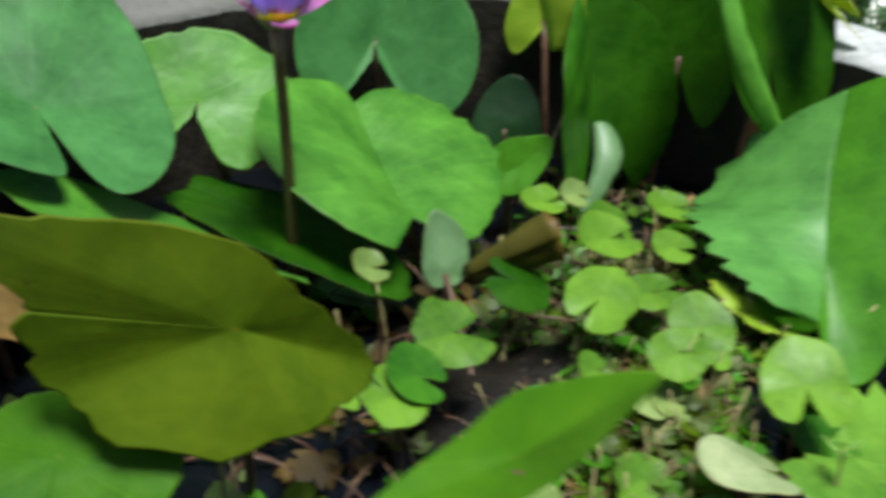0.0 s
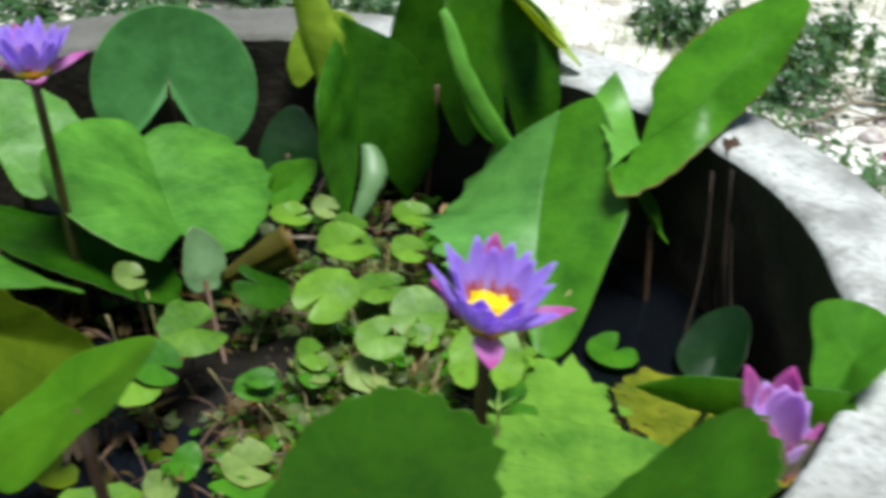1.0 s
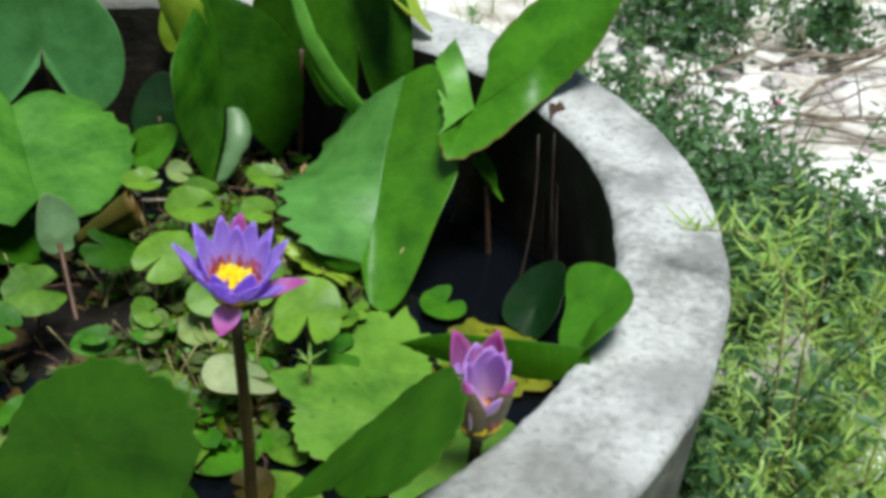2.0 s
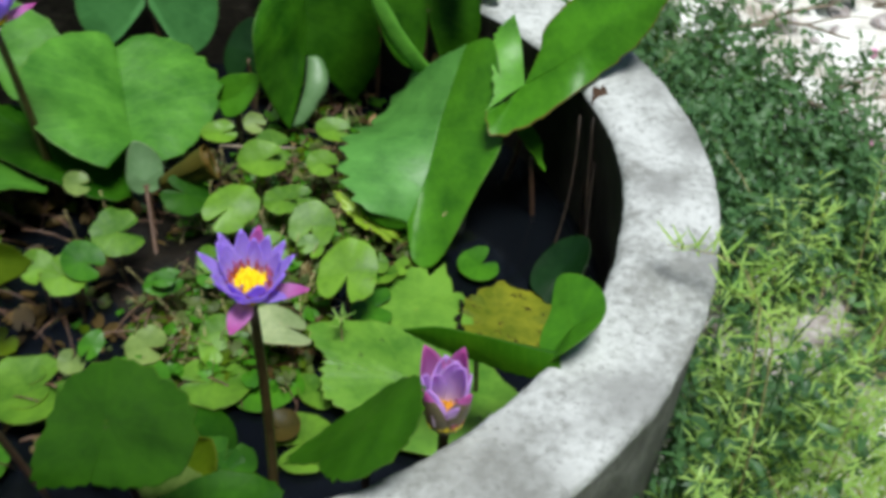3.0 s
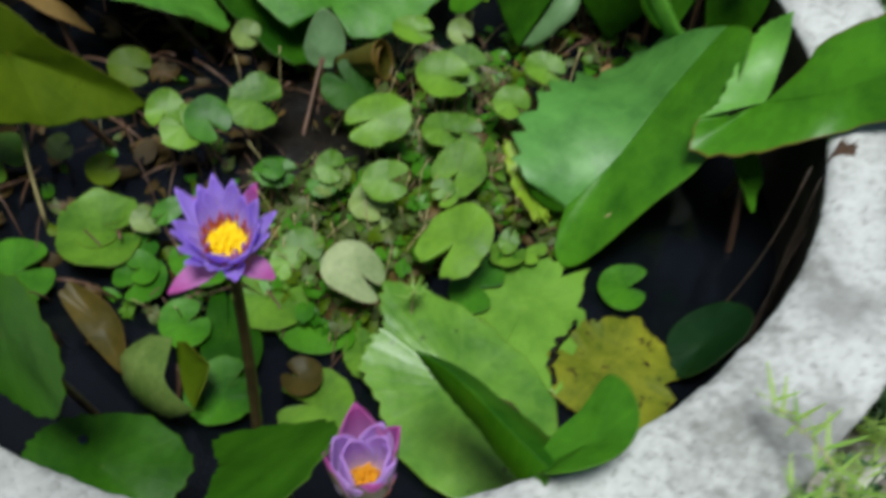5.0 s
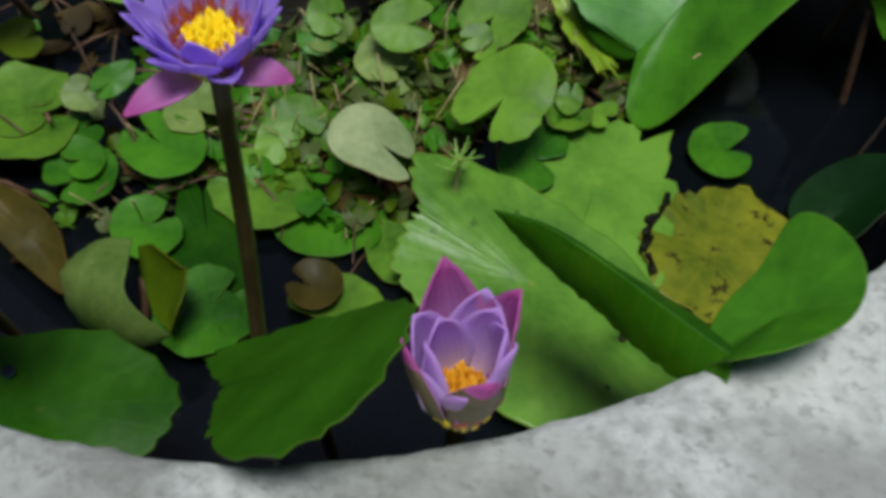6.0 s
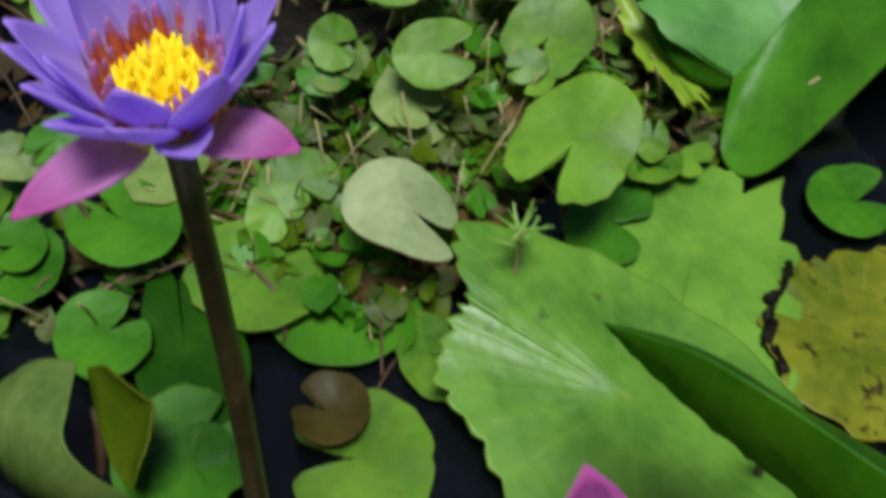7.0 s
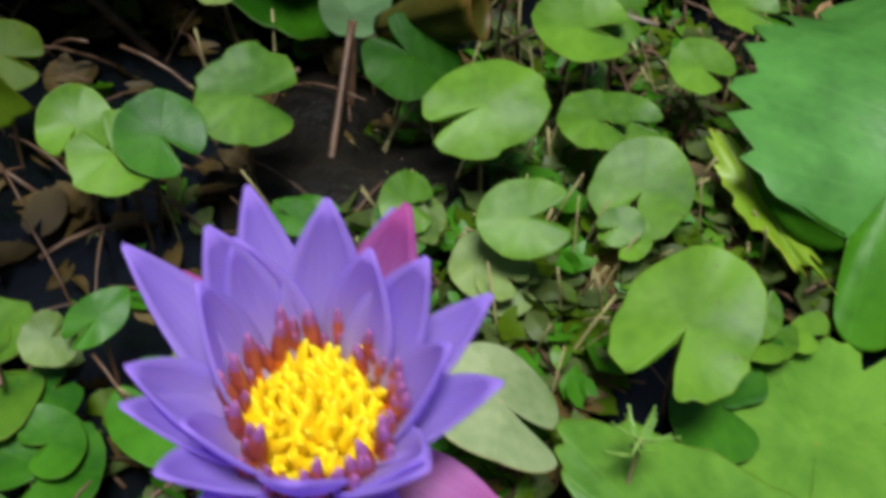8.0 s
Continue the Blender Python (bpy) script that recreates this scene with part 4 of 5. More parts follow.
pad("tiny pale pad with a folded edge", M_LEAF_LIGHT, (0.124, 0.030, -0.030), (0.126, 0.043, -0.026), (0.110, 0.034, -0.029), 0.40, cup=0.04, wave=0.06, seed=11)
pad("tiny pale green lobed pad", M_LEAF_GREY, (0.031, -0.029, -0.020), (0.015, -0.025, -0.015), (0.027, -0.046, -0.024), 0.40, cup=-0.11, wave=0.09, seed=12)
pad("small green notched pad in the shaded corner", M_LEAF, (0.311, 0.074, -0.065), (0.294, 0.055, -0.066), (0.324, 0.050, -0.066), 0.50, cup=0.10, wave=0.02, seed=13)
pad("green pad with a torn slit beside withered leaves", M_LEAF, (0.203, -0.019, -0.060), (0.179, -0.023, -0.060), (0.210, -0.054, -0.061), 0.45, cup=0.05, wave=0.03, seed=14)
pad("elongated green pad lying on dark water", M_LEAF_LIGHT, (0.066, -0.156, -0.060), (0.103, -0.149, -0.061), (0.053, -0.125, -0.058), 0.20, cup=0.06, wave=0.02, seed=15)
pad("round green pad floating on dark water", M_LEAF, (0.111, -0.140, -0.068), (0.139, -0.166, -0.069), (0.136, -0.108, -0.068), 0.35, cup=0.04, wave=0.02, seed=16)
pad("bluish green round pad at the water's surface", M_LEAF_LIGHT, (0.165, -0.144, -0.068), (0.154, -0.155, -0.068), (0.183, -0.164, -0.069), 0.30, cup=0.06, wave=0.03, seed=17)
pad("olive brown withered round pad", M_LEAF_RUST, (0.146, -0.201, -0.060), (0.164, -0.197, -0.060), (0.139, -0.183, -0.059), 0.30, cup=0.34, wave=0.03, seed=18)
pad("broad light green pad under a withered stalk", M_LEAF_LIGHT, (0.169, -0.210, -0.068), (0.198, -0.191, -0.068), (0.148, -0.179, -0.067), 0.35, cup=0.03, wave=0.01, seed=19)
pad("light green two-lobed pad", M_LEAF_LIGHT, (0.055, -0.121, -0.045), (0.041, -0.122, -0.040), (0.055, -0.142, -0.050), 0.50, cup=-0.08, wave=0.07, seed=20)
pad("green pad below the open flower", M_LEAF, (-0.009, -0.170, -0.050), (0.024, -0.175, -0.051), (-0.014, -0.142, -0.050), 0.30, cup=0.04, wave=0.01, seed=21)
pad("small grey green leaf", M_LEAF_GREY, (0.072, -0.026, -0.030), (0.055, -0.029, -0.028), (0.076, -0.044, -0.036), 0.30, cup=-0.05, wave=0.05, seed=22)
pad("small light green lobed pad", M_LEAF_LIGHT, (0.028, -0.029, -0.010), (0.016, -0.036, -0.007), (0.035, -0.044, -0.017), 0.40, cup=-0.03, wave=0.07, seed=23)
pad("small green pad in the mat", M_LEAF, (0.029, -0.041, -0.020), (0.044, -0.036, -0.024), (0.025, -0.026, -0.014), 0.40, cup=0.02, wave=0.07, seed=24)
pad("tiny pale folded pad", M_LEAF_LIGHT, (0.120, 0.031, -0.025), (0.129, 0.040, -0.022), (0.113, 0.037, -0.020), 0.30, cup=0.07, wave=0.04, seed=25)
pad("small light green pad beside dark water", M_LEAF_LIGHT, (0.207, 0.024, -0.050), (0.202, 0.005, -0.050), (0.220, 0.014, -0.050), 0.35, cup=0.17, wave=0.02, seed=26)
pad("tiny green pad behind a larger one", M_LEAF_LIGHT, (0.202, 0.030, -0.040), (0.207, 0.018, -0.045), (0.211, 0.034, -0.040), 0.30, cup=0.03, wave=0.09, seed=27)
pad("green pad on the mat", M_LEAF, (-0.043, -0.211, -0.050), (-0.037, -0.198, -0.050), (-0.061, -0.201, -0.049), 0.40, cup=0.16, wave=0.02, seed=28)
pad("green pad tilted beside a brown stalk", M_LEAF, (0.026, -0.226, -0.060), (0.021, -0.248, -0.061), (0.052, -0.235, -0.061), 0.30, cup=0.09, wave=0.03, seed=29)
pad("light green pad beside dark water", M_LEAF_LIGHT, (-0.104, -0.207, -0.050), (-0.1336, -0.2358, -0.0492), (-0.0688, -0.2374, -0.0516), 0.30, cup=0.19, wave=0.02, seed=30)
pad("green pad at the pond's edge", M_LEAF, (-0.135, -0.288, -0.060), (-0.151, -0.324, -0.060), (-0.099, -0.306, -0.062), 0.30, cup=0.02, wave=0.02, seed=31)
pad("broad light green pad beside dark water", M_LEAF_LIGHT, (-0.114, -0.201, -0.050), (-0.1372, -0.2106, -0.05), (-0.098, -0.229, -0.0516), 0.30, cup=0.15, wave=0.03, seed=32)
pad("small green pad behind the flower", M_LEAF, (-0.014, -0.062, -0.020), (-0.031, -0.076, -0.020), (-0.005, -0.073, -0.026), 0.30, cup=-0.08, wave=0.09, seed=34)
pad("tiny pale green lobed pad", M_LEAF_GREY, (0.031, -0.036, -0.020), (0.014, -0.030, -0.014), (0.025, -0.050, -0.024), 0.40, cup=0.22, wave=0.04, seed=35)
pad("small grey green leaf under the large leaf", M_LEAF_GREY, (-0.139, 0.032, 0.020), (-0.152, 0.027, 0.024), (-0.134, 0.017, 0.015), 0.30, cup=0.22, wave=0.05, seed=36)
pad("small grey green upright leaf", M_LEAF_GREY, (0.022, 0.183, 0.020), (0.009, 0.184, 0.025), (0.019, 0.171, 0.014), 0.30, cup=0.14, wave=0.07, seed=37)
pad("small yellowing folded leaf", M_LEAF_LIGHT, (-0.009, 0.142, 0.030), (-0.027, 0.129, 0.033), (-0.001, 0.129, 0.025), 0.30, cup=0.19, wave=0.07, seed=38)
pad("small green leaf at the back", M_LEAF_LIGHT, (0.111, 0.215, 0.000), (0.089, 0.210, 0.004), (0.114, 0.198, -0.006), 0.30, cup=0.13, wave=0.06, seed=39)
pad("small green leaf in the pond mat", M_LEAF_LIGHT, (0.109, 0.160, -0.010), (0.090, 0.164, -0.007), (0.107, 0.141, -0.015), 0.30, cup=0.07, wave=0.05, seed=40)
pad("small green pad in the pond mat", M_LEAF_LIGHT, (0.078, 0.082, -0.010), (0.0577, 0.0775, -0.0092), (0.0847, 0.064, -0.0145), 0.30, cup=-0.05, wave=0.07, seed=41)
pad("dark green leaf under the rolled leaf", M_LEAF_DARK, (-0.026, 0.061, -0.000), (0.000, 0.059, -0.010), (-0.024, 0.089, 0.006), 0.30, cup=-0.04, wave=0.04, seed=42)
pad("tiny pale leaf in the pond mat", M_LEAF_GREY, (0.083, -0.024, -0.040), (0.065, -0.030, -0.038), (0.089, -0.040, -0.046), 0.30, cup=0.02, wave=0.08, seed=43)
pad("small bright green lobed pad beside the flower", M_LEAF_LIGHT, (0.057, -0.104, -0.040), (0.040, -0.097, -0.033), (0.048, -0.124, -0.044), 0.40, cup=0.02, wave=0.07, seed=44)
pad("small olive leaf in the pond mat", M_LEAF_OLIVE, (-0.209, -0.065, 0.000), (-0.228, -0.076, 0.005), (-0.202, -0.082, -0.010), 0.30, cup=0.09, wave=0.06, seed=45)
pad("small greyish leaf in the pond mat", M_LEAF_GREY, (-0.202, -0.169, -0.030), (-0.207, -0.181, -0.032), (-0.191, -0.173, -0.037), 0.30, cup=0.01, wave=0.09, seed=46)
pad("small olive pad in the pond mat", M_LEAF_OLIVE, (-0.155, -0.158, -0.040), (-0.161, -0.173, -0.040), (-0.140, -0.165, -0.046), 0.30, cup=0.18, wave=0.08, seed=47)
pad("small pale pad in the pond mat", M_LEAF_GREY, (-0.013, -0.129, -0.050), (-0.034, -0.124, -0.049), (-0.011, -0.156, -0.051), 0.40, cup=0.16, wave=0.02, seed=48)
pad("light green pad in the pond mat", M_LEAF_LIGHT, (-0.252, -0.208, -0.050), (-0.283, -0.202, -0.049), (-0.245, -0.239, -0.051), 0.35, cup=0.14, wave=0.03, seed=49)
pad("green pad beside the flower stem", M_LEAF, (0.102, -0.255, -0.060), (0.098, -0.289, -0.061), (0.133, -0.264, -0.061), 0.30, cup=0.08, wave=0.04, seed=50)
pad("small green pad near the rim", M_LEAF, (0.108, -0.257, -0.060), (0.091, -0.257, -0.060), (0.111, -0.279, -0.061), 0.35, cup=0.06, wave=0.03, seed=51)
pad("insect-eaten green pad in the pond mat", M_LEAF, (-0.038, -0.219, -0.055), (-0.036, -0.194, -0.054), (-0.064, -0.213, -0.054), 0.30, cup=0.12, wave=0.02, seed=53)
pad("small green pad beside the flower", M_LEAF, (-0.063, -0.193, -0.050), (-0.064, -0.208, -0.050), (-0.046, -0.198, -0.051), 0.30, cup=0.00, wave=0.04, seed=54)
pad("narrow green leaf in the pond mat", M_LEAF, (-0.055, -0.162, -0.020), (-0.053, -0.143, -0.017), (-0.065, -0.160, -0.016), 0.30, cup=0.07, wave=0.05, seed=55)
pad("greyish withered leaf in the pond mat", M_LEAF_GREY, (-0.071, -0.179, -0.030), (-0.073, -0.192, -0.033), (-0.059, -0.180, -0.036), 0.30, cup=0.04, wave=0.08, seed=56)
pad("small green leaf behind the flower", M_LEAF, (-0.012, -0.068, -0.010), (0.002, -0.065, -0.011), (-0.015, -0.059, -0.007), 0.30, cup=0.08, wave=0.06, seed=57)
pad("pale mottled leaf in the pond mat", M_LEAF_GREY, (0.083, -0.028, -0.030), (0.070, -0.027, -0.028), (0.082, -0.042, -0.035), 0.30, cup=0.12, wave=0.05, seed=58)
pad("small green pad by the water", M_LEAF, (0.209, 0.020, -0.050), (0.206, 0.011, -0.050), (0.217, 0.016, -0.050), 0.30, cup=0.11, wave=0.02, seed=59)
pad("small light green pad by the water", M_LEAF_LIGHT, (0.225, 0.045, -0.055), (0.216, 0.047, -0.055), (0.224, 0.030, -0.056), 0.40, cup=0.11, wave=0.02, seed=60)


# ---- flowers ----
def petal_mesh(length, width, lift, curl, blunt=0.8, thick=0.0009, seg=9, cross=6):
    """A boat-shaped pointed petal along +y from the origin, rising by lift, with its sides curled up."""
    bm = bmesh.new()
    uv = bm.loops.layers.uv.new("UVMap")
    rows = []
    for i in range(seg + 1):
        s = i / seg
        w = width * 0.5 * (math.sin(math.pi * min(s, 1) ** (0.75)) ** blunt * 0.9 + 0.22 * (1 - s)) if i < seg else 0.0006
        y = length * (s - 0.1 * lift * s * s)
        z = length * (lift * s * s * 0.6 + 0.05 * s)
        row = []
        for k in range(cross + 1):
            u = 2 * k / cross - 1
            row.append(bm.verts.new((u * w, y, z + curl * w * u * u)))
        rows.append(row)
    for i, (a, b) in enumerate(zip(rows, rows[1:])):
        for k in range(cross):
            f = bm.faces.new((a[k], a[k + 1], b[k + 1], b[k]))
            for lp, w in zip(f.loops, ((k, i), (k + 1, i), (k + 1, i + 1), (k, i + 1))):
                lp[uv].uv = (w[0] / cross, w[1] / seg)
    if thick:
        bmesh.ops.recalc_face_normals(bm, faces=bm.faces)
        n = len(bm.faces)
        bmesh.ops.solidify(bm, geom=bm.faces[:], thickness=thick)
        bm.normal_update()
        bm.faces.ensure_lookup_table()
        first = bm.faces[n // 2]
        other = min((f for f in bm.faces[n:] if len(f.verts) == 4), key=lambda f: (f.calc_center_median() - first.calc_center_median()).length)
        first_on_top = first.calc_center_median().z > other.calc_center_median().z
        if (first.normal.z > 0) != first_on_top:
            bmesh.ops.reverse_faces(bm, faces=bm.faces[:])
            bm.normal_update()
        for f in bm.faces:
            f.material_index = 1 if f.normal.z < -0.2 and f.calc_center_median().y < length * 0.8 else 0
    return bm


def stamen_mesh(length, zones, thick=1.0):
    """A petal-like stamen, broad in its middle; zones: the share of its length at which each next material begins."""
    bm = bmesh.new()
    levels = (0.0, 0.2, 0.4, 0.6, 0.8, 0.93, 1.0)
    radii = (0.0009, 0.0013, 0.0016, 0.0016, 0.0012, 0.0007, 0.0002)
    tube(bm, [(0, 0.0008 * math.sin(math.pi * k), length * k) for k in levels], [r * thick for r in radii], 6)
    for f in bm.faces:
        f.material_index = sum(f.calc_center_median().z > length * z for z in zones)
    return bm


OPEN = [(7, 0.84, 66, 0.36, "petal", M_PETAL, 0.35, 0.31), (8, 0.98, 57, 0.38, "petal", M_PETAL, 0.4, 0.29), (8, 1.06, 49, 0.35, "petal", M_PETAL, 0.45, 0.25), (4, (0.78, 1.02, 1.0, 1.1), (30, 10, 20, 52), 0.31, "sepal", M_SEPAL, 0.4, 0.24)]
HALF_OPEN = [(5, (1.12, 1.12, 0.98, 0.8, 1.0), (76, 76, 72, 66, 74), 0.6, "petal", M_PETAL_LILAC, 0.5, 0.26), (5, (1.25, 1.2, 0.92, 0.92, 1.15), (75, 75, 68, 66, 74), 0.68, "petal", M_PETAL_LILAC, 0.5, 0.28), (4, (1.66, 1.3, 1.22, 1.48), (73, 70, 66, 73), 0.8, "sepal", [M_SEPAL, M_SEPAL_BACK], 0.6, 0.3)]


def flower(label, base, foot, size=0.05, lean=(0, 0), turn=0.0, seed=0, whorls=OPEN, core=0.29, spread=0.0):
    """A star-shaped lily: whorls of petals, four sepals, a dense ring of stamens and the stem."""
    rnd = random.Random(seed)
    th = thing("water_lily_flower", label, "flower", "lily flowers", foot)
    head = (Vector(base) - Vector(foot))
    tilt = Matrix.Translation(head) @ pose(0, 0, 0, lean[0], lean[1], turn)
    for w, (n, scale, up, wide, name, mat, curl, off) in enumerate(whorls):
        ob = None
        for k in range(n):
            if ob is None:
                ob = part(name, petal_mesh(size * (scale[0] if isinstance(scale, tuple) else scale), size * wide, 0.22, curl, 0.5 if mat is M_PETAL_LILAC else 0.72), mat if isinstance(mat, list) else [mat, mat], th)
                o = ob
            else:
                o = ob.copy()
                scene.collection.objects.link(o)
            a = 360 * k / n + w * 27 + rnd.uniform(-6, 6)
            side = math.radians(a + turn)
            lower = spread * max(0.0, -0.59 * math.sin(side) - 0.81 * math.cos(side)) if name == "petal" else 0.0
            o.matrix_basis = tilt @ pose(0, 0, 0, 0, 0, a) @ pose(0, off * size, 0.002 * (3 - w), (up[k] if isinstance(up, tuple) else up) - lower + rnd.uniform(-5, 5), rnd.uniform(-8, 8), 0) @ Matrix.Scale(rnd.uniform(0.92, 1.06) * (scale[k] / scale[0] if isinstance(scale, tuple) else 1), 4)
    bm = bmesh.new()
    bmesh.ops.create_uvsphere(bm, u_segments=24, v_segments=10, radius=1)
    for v in bm.verts:
        v.co = Vector((v.co.x * size * core, v.co.y * size * core, v.co.z * size * (0.12 if v.co.z > 0 else 0.24) + size * 0.08))
    for f in bm.faces:
        f.material_index = 1 if f.calc_center_median().z < size * 0.06 else 0
    bm.transform(tilt)
    part("flower_base", bm, [M_STAMEN, M_SEPAL_BACK], th)
    inner, outer = None, None
    for ring, (n, rad, lean_out) in enumerate([(1, 0.0, 0), (10, 0.2, 4), (19, 0.4, 8), (28, 0.6, 12), (38, 0.8, 14), (46, 0.97, 12)]):
        for k in range(n):
            if inner is None:
                inner = link_mesh("stamen", stamen_mesh(size * 0.25, (), 0.82), M_STAMEN_AMBER if whorls is HALF_OPEN else M_STAMEN, th)
                o = inner
            else:
                o = inner.copy()
                scene.collection.objects.link(o)
            o.matrix_basis = tilt @ pose(0, 0, 0, 0, 0, 360 * k / n + ring * 11 + rnd.uniform(-5, 5)) @ pose(0, rad * core * size, size * (0.17 - 0.07 * rad * rad), lean_out + rnd.uniform(-6, 6), rnd.uniform(-6, 6), rnd.uniform(0, 360)) @ Matrix.Scale(rnd.uniform(0.8, 1.2), 4)
    for k in range(58):
        if outer is None:
            outer = link_mesh("outer_stamen", stamen_mesh(size * 0.42, (0.3, 0.45, 0.72), 1.0), [M_STAMEN, M_STAMEN_FOOT, M_STAMEN_RED, M_STAMEN_TIP], th)
            o = outer
        else:
            o = outer.copy()
            scene.collection.objects.link(o)
        o.matrix_basis = tilt @ pose(0, 0, 0, 0, 0, 6.2 * k + rnd.uniform(-3, 3)) @ pose(0, rnd.uniform(1.0, 1.18) * core * size, size * 0.1, -6 + rnd.uniform(-9, 10), rnd.uniform(-7, 7), 0) @ Matrix.Scale(rnd.uniform(0.75, 1.2), 4)
    bm = bmesh.new()
    tube(bm, bend((0, 0, -0.02), head, (0.003, 0.001, 0), 9), [0.0042 + 0.0008 * (1 - i / 8) for i in range(9)], 12)
    part("stem", bm, M_STEM, th)
    return th


flower("open violet-blue water lily with a yellow centre", (0.149, -0.262, 0.181), (0.153, -0.266, -0.09), 0.0445, (8, 4), 3, 3, spread=10.0)
flower("open violet water lily on a tall brown stem", (-0.218, 0.079, 0.185), (-0.205, 0.112, -0.09), 0.042, (0, 0), 40, 4)
flower("half-open magenta water lily bud near the rim", (0.314, -0.315, 0.118), (0.30, -0.3, -0.09), 0.045, (-2, 0), -4, 5, HALF_OPEN, 0.26)


# ---- plants and litter of the mat ----
def scatter_leaf(bm, at, size, rnd, aspect=0.7):
    """One small rounded leaf of a few facets, slightly folded."""
    uv = bm.loops.layers.uv.verify()
    m = Matrix.Translation(at) @ pose(0, 0, 0, rnd.gauss(0, 22), rnd.gauss(0, 22), rnd.uniform(0, 360))
    rim = []
    fold = rnd.uniform(0.0, 0.5)
    curl = rnd.uniform(-0.5, 0.5) / size
    point = rnd.uniform(1.0, 1.45)
    gap = rnd.uniform(125, 165)
    shape = [(math.radians(-gap + 2 * gap * k / 12), rnd.uniform(0.9, 1.08)) for k in range(13)]
    half = []
    for a, w in shape:
        x, y = size * aspect * math.sin(a) * w, size * math.cos(a) * (point if abs(a) < 0.3 else 1.0)
        rim.append(bm.verts.new(m @ Vector((x, y, fold * abs(x) + curl * y * y))))
        x, y = x * 0.55, y * 0.55 - size * 0.1
        half.append(bm.verts.new(m @ Vector((x, y, fold * abs(x) + curl * y * y))))
    c = bm.verts.new(m @ Vector((0, -size * 0.25, 0)))
    for i in range(12):
        for vs in ((c, half[i], half[i + 1]), (half[i], rim[i], rim[i + 1], half[i + 1])):
            f = bm.faces.new(vs)
            for lp in f.loops:
                lp[uv].uv = (0.05, 0.5)


def mat_density(x, y):
    if (x > 0.15 and y < 0.06 and x + y > 0.0) or x > 0.24 or y < -0.25 or (y < -0.15 and x > 0.02):
        return 0.0
    thin = min(1.0, max(0.12, (x + 0.07) / 0.1))
    return (math.exp(-((x - 0.07) ** 2 / 0.03 + (y - 0.01) ** 2 / 0.035)) + 0.12) * thin


def mat_plants(name, mat, label, count, sizes, seed, heights=(-0.072, -0.04)):
    rnd = random.Random(seed)
    bm = bmesh.new()
    done = 0
    while done < count:
        x, y = rnd.uniform(-0.42, 0.42), rnd.uniform(-0.42, 0.42)
        if x * x + y * y > 0.18 or rnd.random() > mat_density(x, y):
            continue
        lift = mat_density(x, y)
        z = heights[0] + (heights[1] - heights[0]) * rnd.random() * min(1, lift)
        scatter_leaf(bm, (x, y, z), rnd.uniform(*sizes), rnd, rnd.uniform(0.45, 0.95))
        done += 1
    return tagged(link_mesh(name, bm, mat), label, "water plants", kind="stuff")


mat_plants("mat_leaves", M_LEAF_LIGHT, "tiny light green floating leaves crowding the water", 220, (0.004, 0.011), 31)
mat_plants("mat_leaves", M_LEAF, "tiny green leaves crowding the water between pads", 380, (0.005, 0.014), 32)
mat_plants("mat_leaves", M_LEAF_OLIVE, "tiny olive leaves sunk among the pads", 300, (0.005, 0.014), 33, (-0.072, -0.045))
mat_plants("mat_leaves", M_MAT_DULL, "tiny dull sage leaves among the pads", 480, (0.005, 0.014), 34)
mat_plants("leaf_litter", M_LEAF_BROWN, "brown rotting leaf scraps on wet mud", 520, (0.004, 0.014), 35, (-0.074, -0.055))


def open_mud_litter():
    """Dead leaves strewn over the open mud."""
    rnd = random.Random(61)
    bm = bmesh.new()
    for _ in range(190):
        x, y = rnd.uniform(-0.36, 0.0), rnd.uniform(-0.3, 0.2)
        scatter_leaf(bm, (x, y, rnd.uniform(-0.074, -0.062)), rnd.uniform(0.005, 0.016), rnd, rnd.uniform(0.4, 0.9))
    tagged(link_mesh("leaf_litter", bm, M_LEAF_BROWN), "dark dead leaves strewn over open mud", "leaf litter", kind="stuff")


open_mud_litter()


def mat_stalks():
    rnd = random.Random(41)
    bm = bmesh.new()
    for _ in range(320):
        while True:
            x, y = rnd.uniform(-0.4, 0.4), rnd.uniform(-0.4, 0.4)
            if x * x + y * y < 0.16 and rnd.random() < mat_density(x, y):
                break
        a, l = rnd.uniform(0, 6.28), rnd.uniform(0.015, 0.06)
        z = rnd.uniform(-0.076, -0.055)
        tube(bm, bend((x, y, z), (x + l * math.cos(a), y + l * math.sin(a), z + rnd.uniform(-0.008, 0.012)), (0, 0, 0.004), 4), rnd.uniform(0.0005, 0.0014), 5)
    for _ in range(80):
        a, l = rnd.uniform(0, 6.28), rnd.uniform(0.02, 0.09)
        x, y = rnd.uniform(-0.36, 0.0), rnd.uniform(-0.3, 0.2)
        tube(bm, bend((x, y, -0.076), (x + l * math.cos(a), y + l * math.sin(a), rnd.uniform(-0.074, -0.03)), (0, 0, 0.01), 5), rnd.uniform(0.0006, 0.0016), 5)
    return tagged(link_mesh("tangled_stalks", bm, M_ROOT), "thin tangled reddish brown stalks in the mud", "stalks", kind="stuff")


